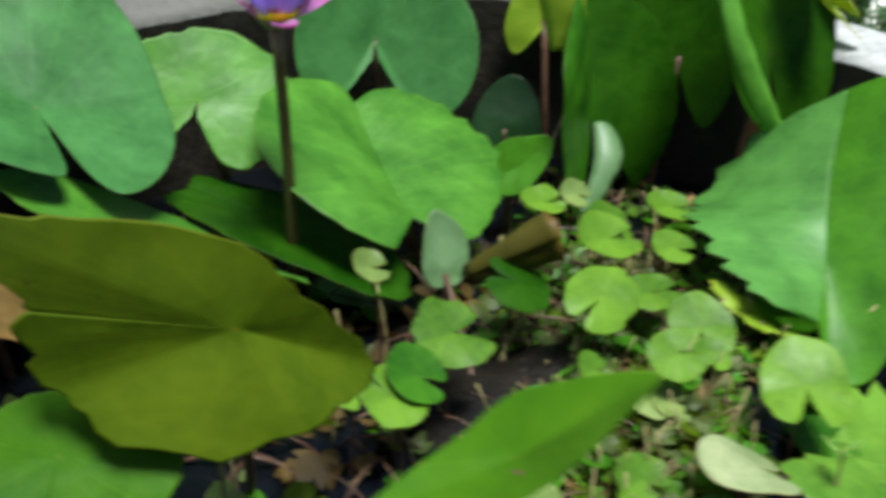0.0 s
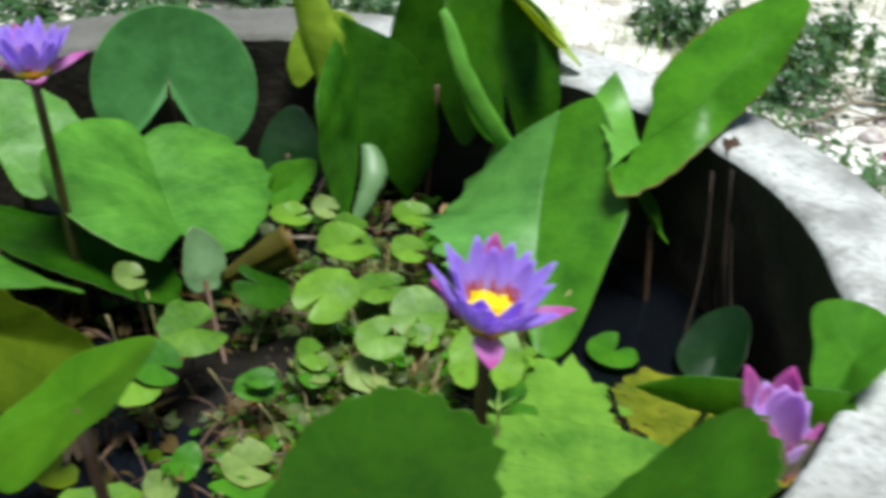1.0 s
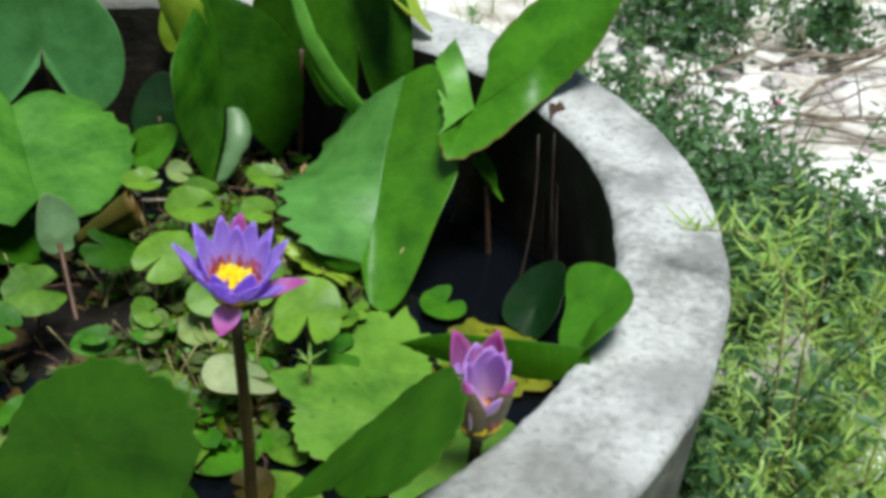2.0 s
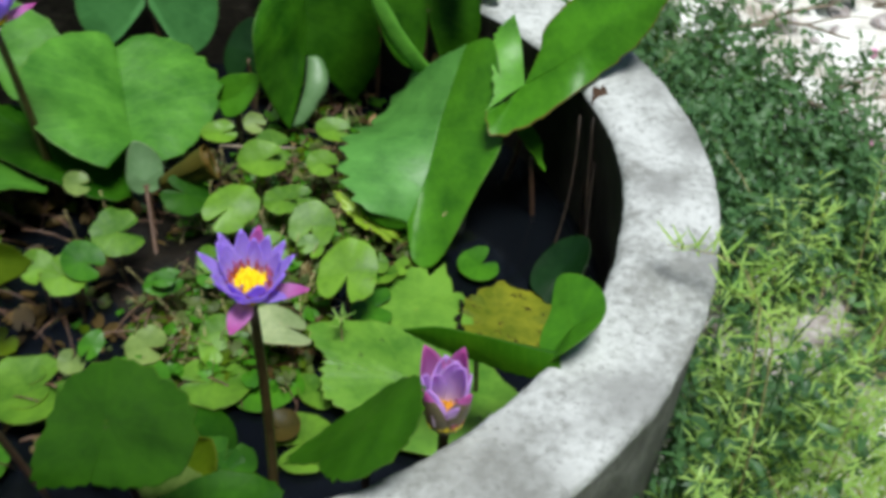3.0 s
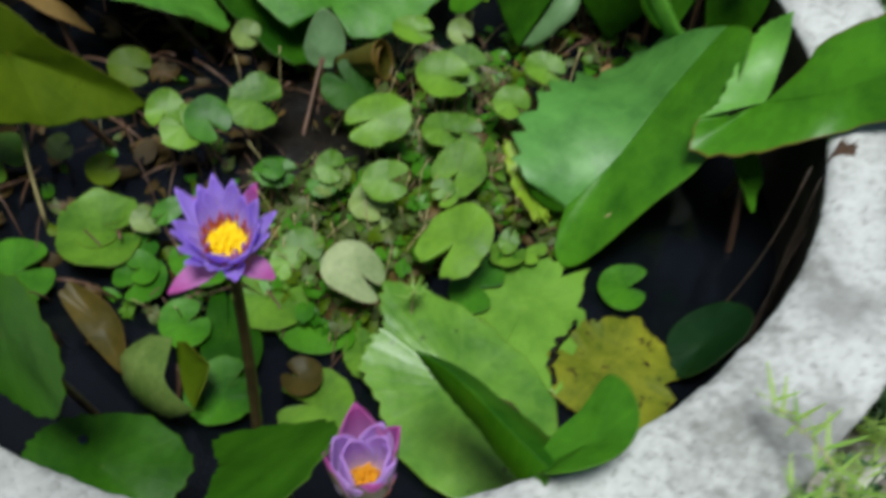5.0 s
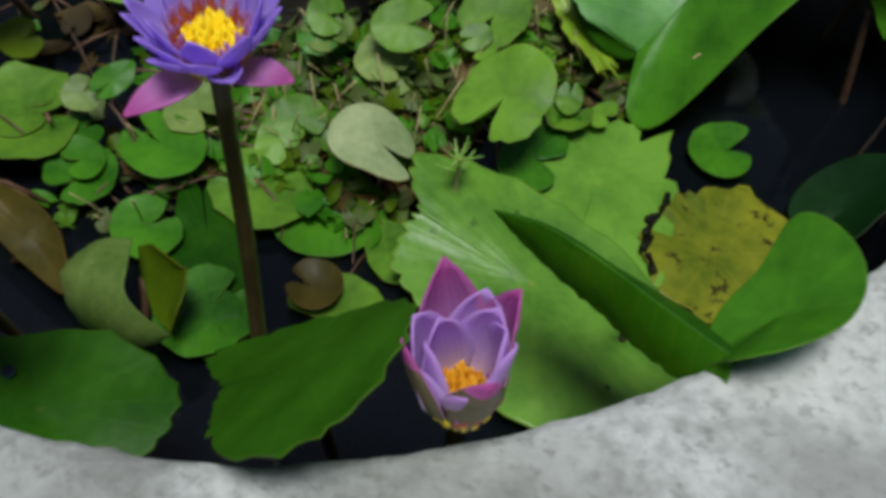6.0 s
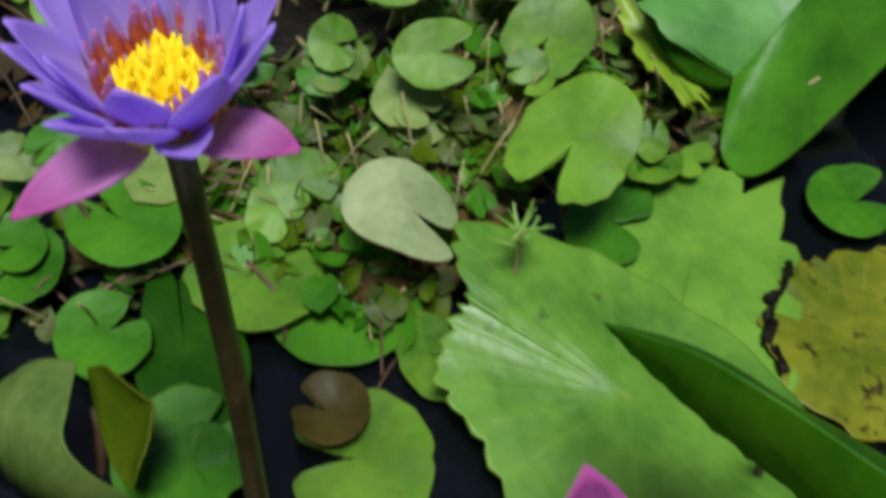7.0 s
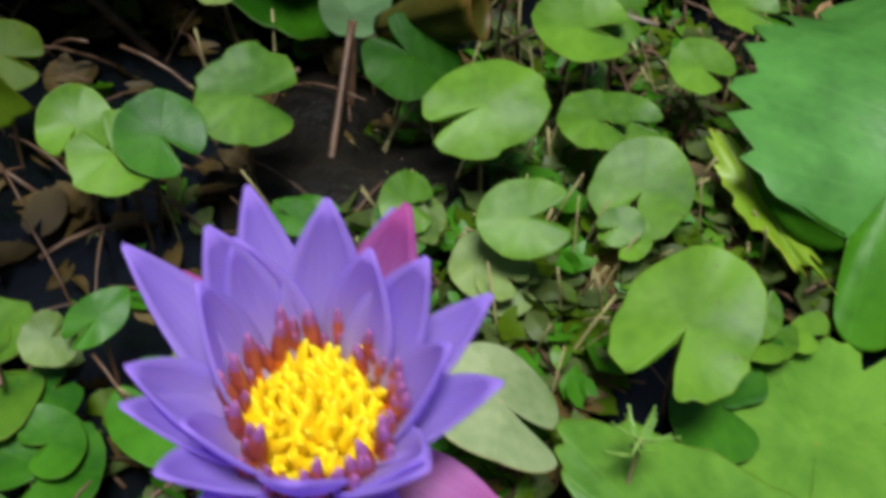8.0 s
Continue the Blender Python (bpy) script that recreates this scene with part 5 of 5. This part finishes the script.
def mat_straw():
    rnd = random.Random(43)
    bm = bmesh.new()
    for _ in range(260):
        while True:
            x, y = rnd.uniform(-0.4, 0.4), rnd.uniform(-0.4, 0.4)
            if x * x + y * y < 0.16 and rnd.random() < mat_density(x, y):
                break
        a, l = rnd.uniform(0, 6.28), rnd.uniform(0.01, 0.035)
        tube(bm, bend((x, y, -0.08), (x + l * math.cos(a), y + l * math.sin(a), rnd.uniform(-0.06, -0.01)), (0, 0, 0.004), 4), rnd.uniform(0.0004, 0.001), 5)
    return tagged(link_mesh("standing_stalks", bm, M_STRAW), "thin pale dry stalks standing in the mud", "stalks", kind="stuff")


mat_stalks()
mat_straw()


def stalk(label, a, b, r=0.002, sag=(0, 0, 0), mat=None):
    bm = bmesh.new()
    off = Vector(a)
    tube(bm, [p - off for p in bend(a, b, sag, 8)], [r * (1 - 0.3 * i / 7) for i in range(8)], 7)
    ob = link_mesh("dry_stalk", bm, mat or M_TWIG)
    ob.location = off
    return tagged(ob, label, "stalk")


stalk("brown dry stalk leaning in the pond", (-0.165, -0.226, -0.07), (-0.2, -0.198, 0.045), 0.0022, (-0.006, 0, 0), M_STRAW)
stalk("brown upright leaf stalk in the mud", (-0.046, 0.0, -0.08), (-0.082, 0.082, -0.012), 0.0028, mat=M_ROOT)
stalk("pale dry stalk lying behind the mat", (-0.02, 0.17, -0.01), (0.07, 0.19, -0.015), 0.0022)
stalk("dry stalk standing at the inner wall", (0.388, 0.115, -0.1), (0.405, 0.18, 0.085), 0.0016, (0.008, 0, 0), M_DEAD)
stalk("long dry stalk leaning on the far wall", (-0.02, 0.33, -0.1), (0.06, 0.42, 0.09), 0.002)


def wall_roots():
    """Dark dead stalks and roots clinging to the inner wall below a withered scrap of leaf."""
    rnd = random.Random(81)
    th = thing("dead_roots", "dark brown dead roots hanging down the inner wall", "roots", at=(0.42, 0.17, 0.0))
    for k in range(7):
        a = Vector((0.424 + rnd.uniform(-0.006, 0.006), 0.185 + rnd.uniform(-0.03, 0.012), 0.1 - rnd.uniform(0, 0.02)))
        b = Vector((0.437 + rnd.uniform(-0.01, 0.006), 0.105 + rnd.uniform(-0.05, 0.05), -0.1))
        bm = bmesh.new()
        tube(bm, [p - th.location for p in bend(a, b, (-0.004, rnd.uniform(-0.01, 0.01), 0), 9)], [rnd.uniform(0.0008, 0.002) for _ in range(9)], 6)
        part("root", bm, M_DEAD, th)


wall_roots()
lily_leaf("reddish brown withered leaf scrap at the wall's top", M_DEAD_LEAF, (0.424, 0.186, 0.108), (0.43, 0.176, 0.09), (0.416, 0.182, 0.106), (0.434, 0.19, 0.108), (0.418, 0.198, 0.112), (0.428, 0.2, 0.114), foot=(0.428, 0.17, -0.1), stalk=0.002, seed=61, slit=0.95, ragged=0.4)


def dry_stems():
    rnd = random.Random(47)
    bm = bmesh.new()
    for _ in range(90):
        a, r = math.radians(rnd.uniform(-55, 25)), rnd.uniform(0.6, 0.95)
        x, y, w, l = r * math.cos(a), r * math.sin(a), rnd.uniform(0, 6.28), rnd.uniform(0.05, 0.2)
        tip = (x + l * math.cos(w), y + l * math.sin(w), GROUND_Z + rnd.uniform(0.03, 0.22))
        if tip[0] ** 2 + tip[1] ** 2 < 0.36:
            continue
        tube(bm, bend((x, y, GROUND_Z), tip, (0, 0, 0.03), 6), [0.0016 - 0.0002 * i for i in range(6)], 5)
    return tagged(link_mesh("dry_stems", bm, M_STRAW), "tan dry weed stems among green sprigs", "stems", kind="stuff")


dry_stems()

# ---- outside the ring: stones, twigs, weeds and grass ----
def stone(at, size, seed):
    rnd = random.Random(seed)
    bm = bmesh.new()
    bmesh.ops.create_icosphere(bm, subdivisions=3, radius=1)
    sx, sy, sz = size, size * rnd.uniform(0.6, 1), size * rnd.uniform(0.4, 0.7)
    for v in bm.verts:
        k = 1 + 0.28 * noise.noise(v.co * 1.3 + Vector((seed * 3.1, 0, 0))) + 0.08 * noise.noise(v.co * 4 + Vector((0, seed, 0)))
        v.co = Vector((v.co.x * sx, v.co.y * sy, v.co.z * sz)) * k
    ob = link_mesh("stone", bm, M_STONE)
    ob.location = (at[0], at[1], GROUND_Z + size * 0.35)
    ob.rotation_euler = (0, 0, rnd.uniform(0, 6))
    return tagged(ob, "pale rough limestone lying on sandy ground", "stone", "stones beside the ring")


rs = random.Random(51)
for k in range(26):
    a, d = rs.uniform(-0.5, 0.6), rs.uniform(0.62, 0.95)
    stone((d * math.cos(a), d * math.sin(a)), rs.uniform(0.012, 0.045), k)
for k in range(30):
    stone((rs.uniform(0.75, 1.3), rs.uniform(0.75, 1.5)), rs.uniform(0.01, 0.03), 40 + k)


def twig(a, b, r, seed):
    rnd = random.Random(seed)
    off = Vector(a)
    pts = [p - off + Vector((rnd.uniform(-1, 1), rnd.uniform(-1, 1), rnd.uniform(-0.3, 0.6))) * 0.012 for p in bend(a, b, (0, 0, 0.03), 8)]
    bm = bmesh.new()
    tube(bm, pts, [r * (1 - 0.6 * i / 7) for i in range(8)], 6)
    for i in (2, 4, 5):
        d = Vector((rnd.uniform(-1, 1), rnd.uniform(-1, 1), rnd.uniform(0, 0.8))).normalized() * rnd.uniform(0.05, 0.12)
        tube(bm, bend(pts[i], pts[i] + d, (0, 0, 0.008), 5), [r * 0.5 * (1 - 0.7 * q / 4) for q in range(5)], 5)
    ob = link_mesh("dry_twig", bm, M_TWIG)
    ob.location = off
    return tagged(ob, "dry branched grey twig lying on the ground", "twig", "twigs on the ground")


for k in range(16):
    x, y, a, l = rs.uniform(0.6, 1.3), rs.uniform(0.75, 1.35), rs.uniform(-0.5, 0.6), rs.uniform(0.25, 0.6)
    twig((x, y, GROUND_Z + 0.015), (x + l * math.cos(a), y + l * math.sin(a), GROUND_Z + rs.uniform(0.01, 0.08)), rs.uniform(0.003, 0.006), 60 + k)


def grass(name, label, spots, seed, mat, height, width, lean=0.5):
    """Tufts of thin bent blades."""
    rnd = random.Random(seed)
    bm = bmesh.new()
    uv = bm.loops.layers.uv.verify()
    for x, y, n, spread in spots:
        for _ in range(n):
            bx, by = x + rnd.gauss(0, spread), y + rnd.gauss(0, spread)
            if bx * bx + by * by < 0.57 ** 2:
                continue
            h, a = height * rnd.uniform(0.5, 1.15), rnd.uniform(0, 6.28)
            side = Vector((-math.sin(a), math.cos(a), 0)) * width * rnd.uniform(0.6, 1.2)
            prev = None
            for i in range(5):
                s = i / 4
                p = Vector((bx, by, GROUND_Z - 0.005)) + Vector((math.cos(a), math.sin(a), 0)) * h * lean * s * s + Vector((0, 0, h * (s - 0.35 * lean * s * s)))
                w = side * (1 - s) ** 0.7
                cur = (bm.verts.new(p - w), bm.verts.new(p + w))
                if prev:
                    f = bm.faces.new((prev[0], prev[1], cur[1], cur[0]))
                    for lp in f.loops:
                        lp[uv].uv = (0.05, 0.5)
                prev = cur
    return tagged(link_mesh(name, bm, mat), label, "grass", kind="stuff")


def weeds(name, label, spots, seed, mat, height, leaf, density=16):
    """Bushy weeds: branching stalks set with pairs of small leaves."""
    rnd = random.Random(seed)
    bm = bmesh.new()
    for x, y, n, spread in spots:
        for _ in range(n):
            bx, by = x + rnd.gauss(0, spread), y + rnd.gauss(0, spread)
            if bx * bx + by * by < 0.575 ** 2 or bare(bx, by):
                continue
            h, a = height * rnd.uniform(0.5, 1.2), rnd.uniform(0, 6.28)
            top = (bx + 0.4 * h * math.cos(a), by + 0.4 * h * math.sin(a), GROUND_Z + h)
            pts = bend((bx, by, GROUND_Z - 0.005), top, (0, 0, 0.02), 6)
            tube(bm, pts, 0.0011, 4)
            for k in range(density):
                s = 0.15 + 0.85 * k / density
                p = pts[0].lerp(Vector(top), s) + Vector((rnd.gauss(0, 1), rnd.gauss(0, 1), rnd.gauss(0, 0.6))) * 0.012
                scatter_leaf(bm, p, leaf * rnd.uniform(0.6, 1.2), rnd, rnd.uniform(0.3, 0.6))
    return tagged(link_mesh(name, bm, mat), label, "weeds", kind="stuff")


def patch(cx, cy, rx, ry, tufts, each, spread, seed):
    rnd = random.Random(seed)
    return [(cx + rnd.uniform(-rx, rx), cy + rnd.uniform(-ry, ry), each, spread) for _ in range(tufts)]


def ring_patch(a0, a1, r0, r1, tufts, each, spread, seed):
    rnd = random.Random(seed)
    out = []
    for _ in range(tufts):
        a, r = math.radians(rnd.uniform(a0, a1)), rnd.uniform(r0, r1)
        out.append((r * math.cos(a), r * math.sin(a), each, spread))
    return out


def weed_sprig(base, top, count, leaf, seed, over=None):
    """A thin weed with narrow pointed leaves along its stem."""
    rnd = random.Random(seed)
    th = thing("weed_sprig", "yellow green weed sprig with narrow leaves beside the ring", "weed", "weed sprigs beside the ring", base)
    pts = bend((0, 0, 0), Vector(top) - Vector(base), (0, 0, 0.03), 9)
    if over:
        pts = smooth_line([(0, 0, 0), Vector(over) - Vector(base), Vector(top) - Vector(base)], 9)
    bm = bmesh.new()
    tube(bm, pts, [0.0016 - 0.0012 * i / 8 for i in range(9)], 5)
    part("stem", bm, M_STRAW, th)
    blade = None
    for k in range(count):
        if blade is None:
            blade = part("leaf", petal_mesh(leaf, leaf * 0.11, 0.2, 0.3, thick=0, seg=5, cross=2), [M_SPRIG, M_SPRIG], th)
            o = blade
        else:
            o = blade.copy()
            scene.collection.objects.link(o)
        s = 0.45 + 0.55 * k / count
        i = min(int(s * 8), 7)
        o.matrix_basis = Matrix.Translation(pts[i].lerp(pts[i + 1], s * 8 - i)) @ pose(0, 0, 0, 0, 0, 137 * k + rnd.uniform(-20, 20)) @ pose(0, 0, 0, rnd.uniform(-5, 50), 0, 0) @ Matrix.Scale(rnd.uniform(0.6, 1.1), 4)
    return th


def bare(x, y):
    """The stony bare patch beside the ring."""
    return ((x - 0.71) * 0.75 + (y - 0.165) * 0.66) ** 2 / 0.026 + ((y - 0.165) * 0.75 - (x - 0.71) * 0.66) ** 2 / 0.0065 < 1


def needle_sprigs(name, label, spots, seed, height, leaf, mat):
    """Many low stems set all round with narrow pointed leaves."""
    rnd = random.Random(seed)
    bm = bmesh.new()
    uv = bm.loops.layers.uv.verify()
    for x, y, n, spread in spots:
        for _ in range(n):
            bx, by = x + rnd.gauss(0, spread), y + rnd.gauss(0, spread)
            if bx * bx + by * by < 0.57 ** 2 or bare(bx, by):
                continue
            h, a = height * rnd.uniform(0.5, 1.2), rnd.uniform(0, 6.28)
            top = Vector((bx + 0.5 * h * math.cos(a), by + 0.5 * h * math.sin(a), GROUND_Z + h))
            if top.x ** 2 + top.y ** 2 < 0.56 ** 2 and top.z < 0.13:
                continue
            base = Vector((bx, by, GROUND_Z))
            for k in range(34):
                s = 0.25 + 0.75 * k / 34
                p = base.lerp(top, s) + Vector((0, 0, 0.15 * h * math.sin(math.pi * s)))
                d = Vector((rnd.gauss(0, 1), rnd.gauss(0, 1), rnd.uniform(-0.1, 1.3))).normalized() * leaf * rnd.uniform(0.6, 1.2)
                side = d.cross(Vector((0, 0, 1))).normalized() * leaf * 0.05
                f1 = bm.verts.new(p), bm.verts.new(p + d * 0.5 + side), bm.verts.new(p + d - Vector((0, 0, leaf * 0.15))), bm.verts.new(p + d * 0.5 - side)
                f = bm.faces.new(f1)
                for lp in f.loops:
                    lp[uv].uv = (0.05, 0.5)
    return tagged(link_mesh(name, bm, mat), label, "weeds", kind="stuff")


weeds("ground_weeds", "dense green broad-leaved weeds beside the ring", ring_patch(12, 62, 0.6, 1.15, 110, 5, 0.03, 71), 72, M_WEED, 0.16, 0.0105, 26)
weeds("ground_weeds", "low green weeds in pale sand", patch(1.15, 1.55, 0.5, 0.3, 40, 6, 0.04, 73), 74, M_WEED, 0.1, 0.014)
weeds("ground_weeds", "low weeds behind the pond", patch(-0.5, 1.6, 0.7, 0.4, 50, 6, 0.05, 75), 76, M_WEED, 0.14, 0.016)
weeds("ground_weeds", "green weeds growing up against the wall", ring_patch(-70, 3, 0.585, 0.63, 45, 4, 0.015, 85) + ring_patch(24, 60, 0.585, 0.63, 35, 4, 0.015, 84), 86, M_WEED, 0.27, 0.0105, 26)
needle_sprigs("needle_weeds", "bright green low weeds with needle leaves", ring_patch(-60, 20, 0.6, 0.98, 150, 4, 0.03, 77), 78, 0.16, 0.028, M_SPRIG)
needle_sprigs("needle_weeds", "green needle-leaved weeds against the wall", ring_patch(-75, 0, 0.585, 0.66, 75, 3, 0.02, 87), 88, 0.31, 0.03, M_SPRIG)
grass("grass_tufts", "short green grass on pale sand", ring_patch(-10, 50, 0.62, 1.2, 50, 12, 0.04, 79), 80, M_GRASS, 0.1, 0.0016, 0.7)
weeds("ground_weeds", "grassy low weeds behind the ring", ring_patch(58, 85, 0.75, 1.2, 34, 6, 0.04, 95), 96, M_WEED, 0.1, 0.012, 14)
grass("grass_tufts", "thin grass behind the ring", ring_patch(55, 85, 0.68, 1.25, 50, 16, 0.045, 97), 98, M_GRASS, 0.11, 0.0015, 0.7)
grass("grass_tufts", "short grass on pale sand far off", patch(0.6, 1.7, 1.2, 0.4, 40, 14, 0.06, 81), 82, M_GRASS, 0.1, 0.002, 0.7)
rs = random.Random(91)
weed_sprig((0.6, -0.15, GROUND_Z), (0.486, -0.105, 0.15), 36, 0.028, 90, (0.572, -0.14, 0.12))
weed_sprig((0.61, -0.17, GROUND_Z), (0.53, -0.165, 0.16), 30, 0.028, 91, (0.585, -0.17, 0.1))
for k in range(16):
    a, r = math.radians(rs.uniform(-38, 20)), rs.uniform(0.6, 0.85)
    x, y = r * math.cos(a), r * math.sin(a)
    weed_sprig((x, y, GROUND_Z), (x + rs.uniform(-0.02, 0.1), y + rs.uniform(-0.1, 0.1), GROUND_Z + rs.uniform(0.16, 0.34)), 36, rs.uniform(0.02, 0.03), 92 + k)
weed_sprig((0.186, -0.1, -0.08), (0.183, -0.092, -0.012), 16, 0.02, 120)
for k in range(46):
    u, v = rs.uniform(-0.15, 0.15), rs.gauss(0, 0.026)
    stone((0.71 + 0.75 * u - 0.66 * v, 0.165 + 0.66 * u + 0.75 * v), rs.choice((0.014, 0.022, 0.034, 0.055)) * rs.uniform(0.8, 1.2), 200 + k)



def pink_puff(at, r, seed):
    """A round pink weed blossom of many short florets on a thin stalk."""
    rnd = random.Random(seed)
    th = thing("weed_blossom", "small round pale pink weed blossom among weeds", "flower", "pink blossoms in the weeds", (at[0], at[1], GROUND_Z))
    top = Vector((0, 0, at[2] - GROUND_Z))
    bm = bmesh.new()
    for _ in range(90):
        d = Vector((rnd.gauss(0, 1), rnd.gauss(0, 1), rnd.gauss(0, 1))).normalized()
        tube(bm, [top + d * r * 0.2, top + d * r * rnd.uniform(0.85, 1.1)], [r * 0.1, r * 0.05], 4)
    part("floret_ball", bm, M_PINK, th)
    bm = bmesh.new()
    tube(bm, bend((0.02, 0.01, 0), top, (0.01, 0, 0), 6), 0.001, 5)
    part("stem", bm, M_GRASS, th)


pink_puff((0.874, 0.605, -0.2), 0.014, 1)
pink_puff((0.93, 0.9, -0.2), 0.011, 2)
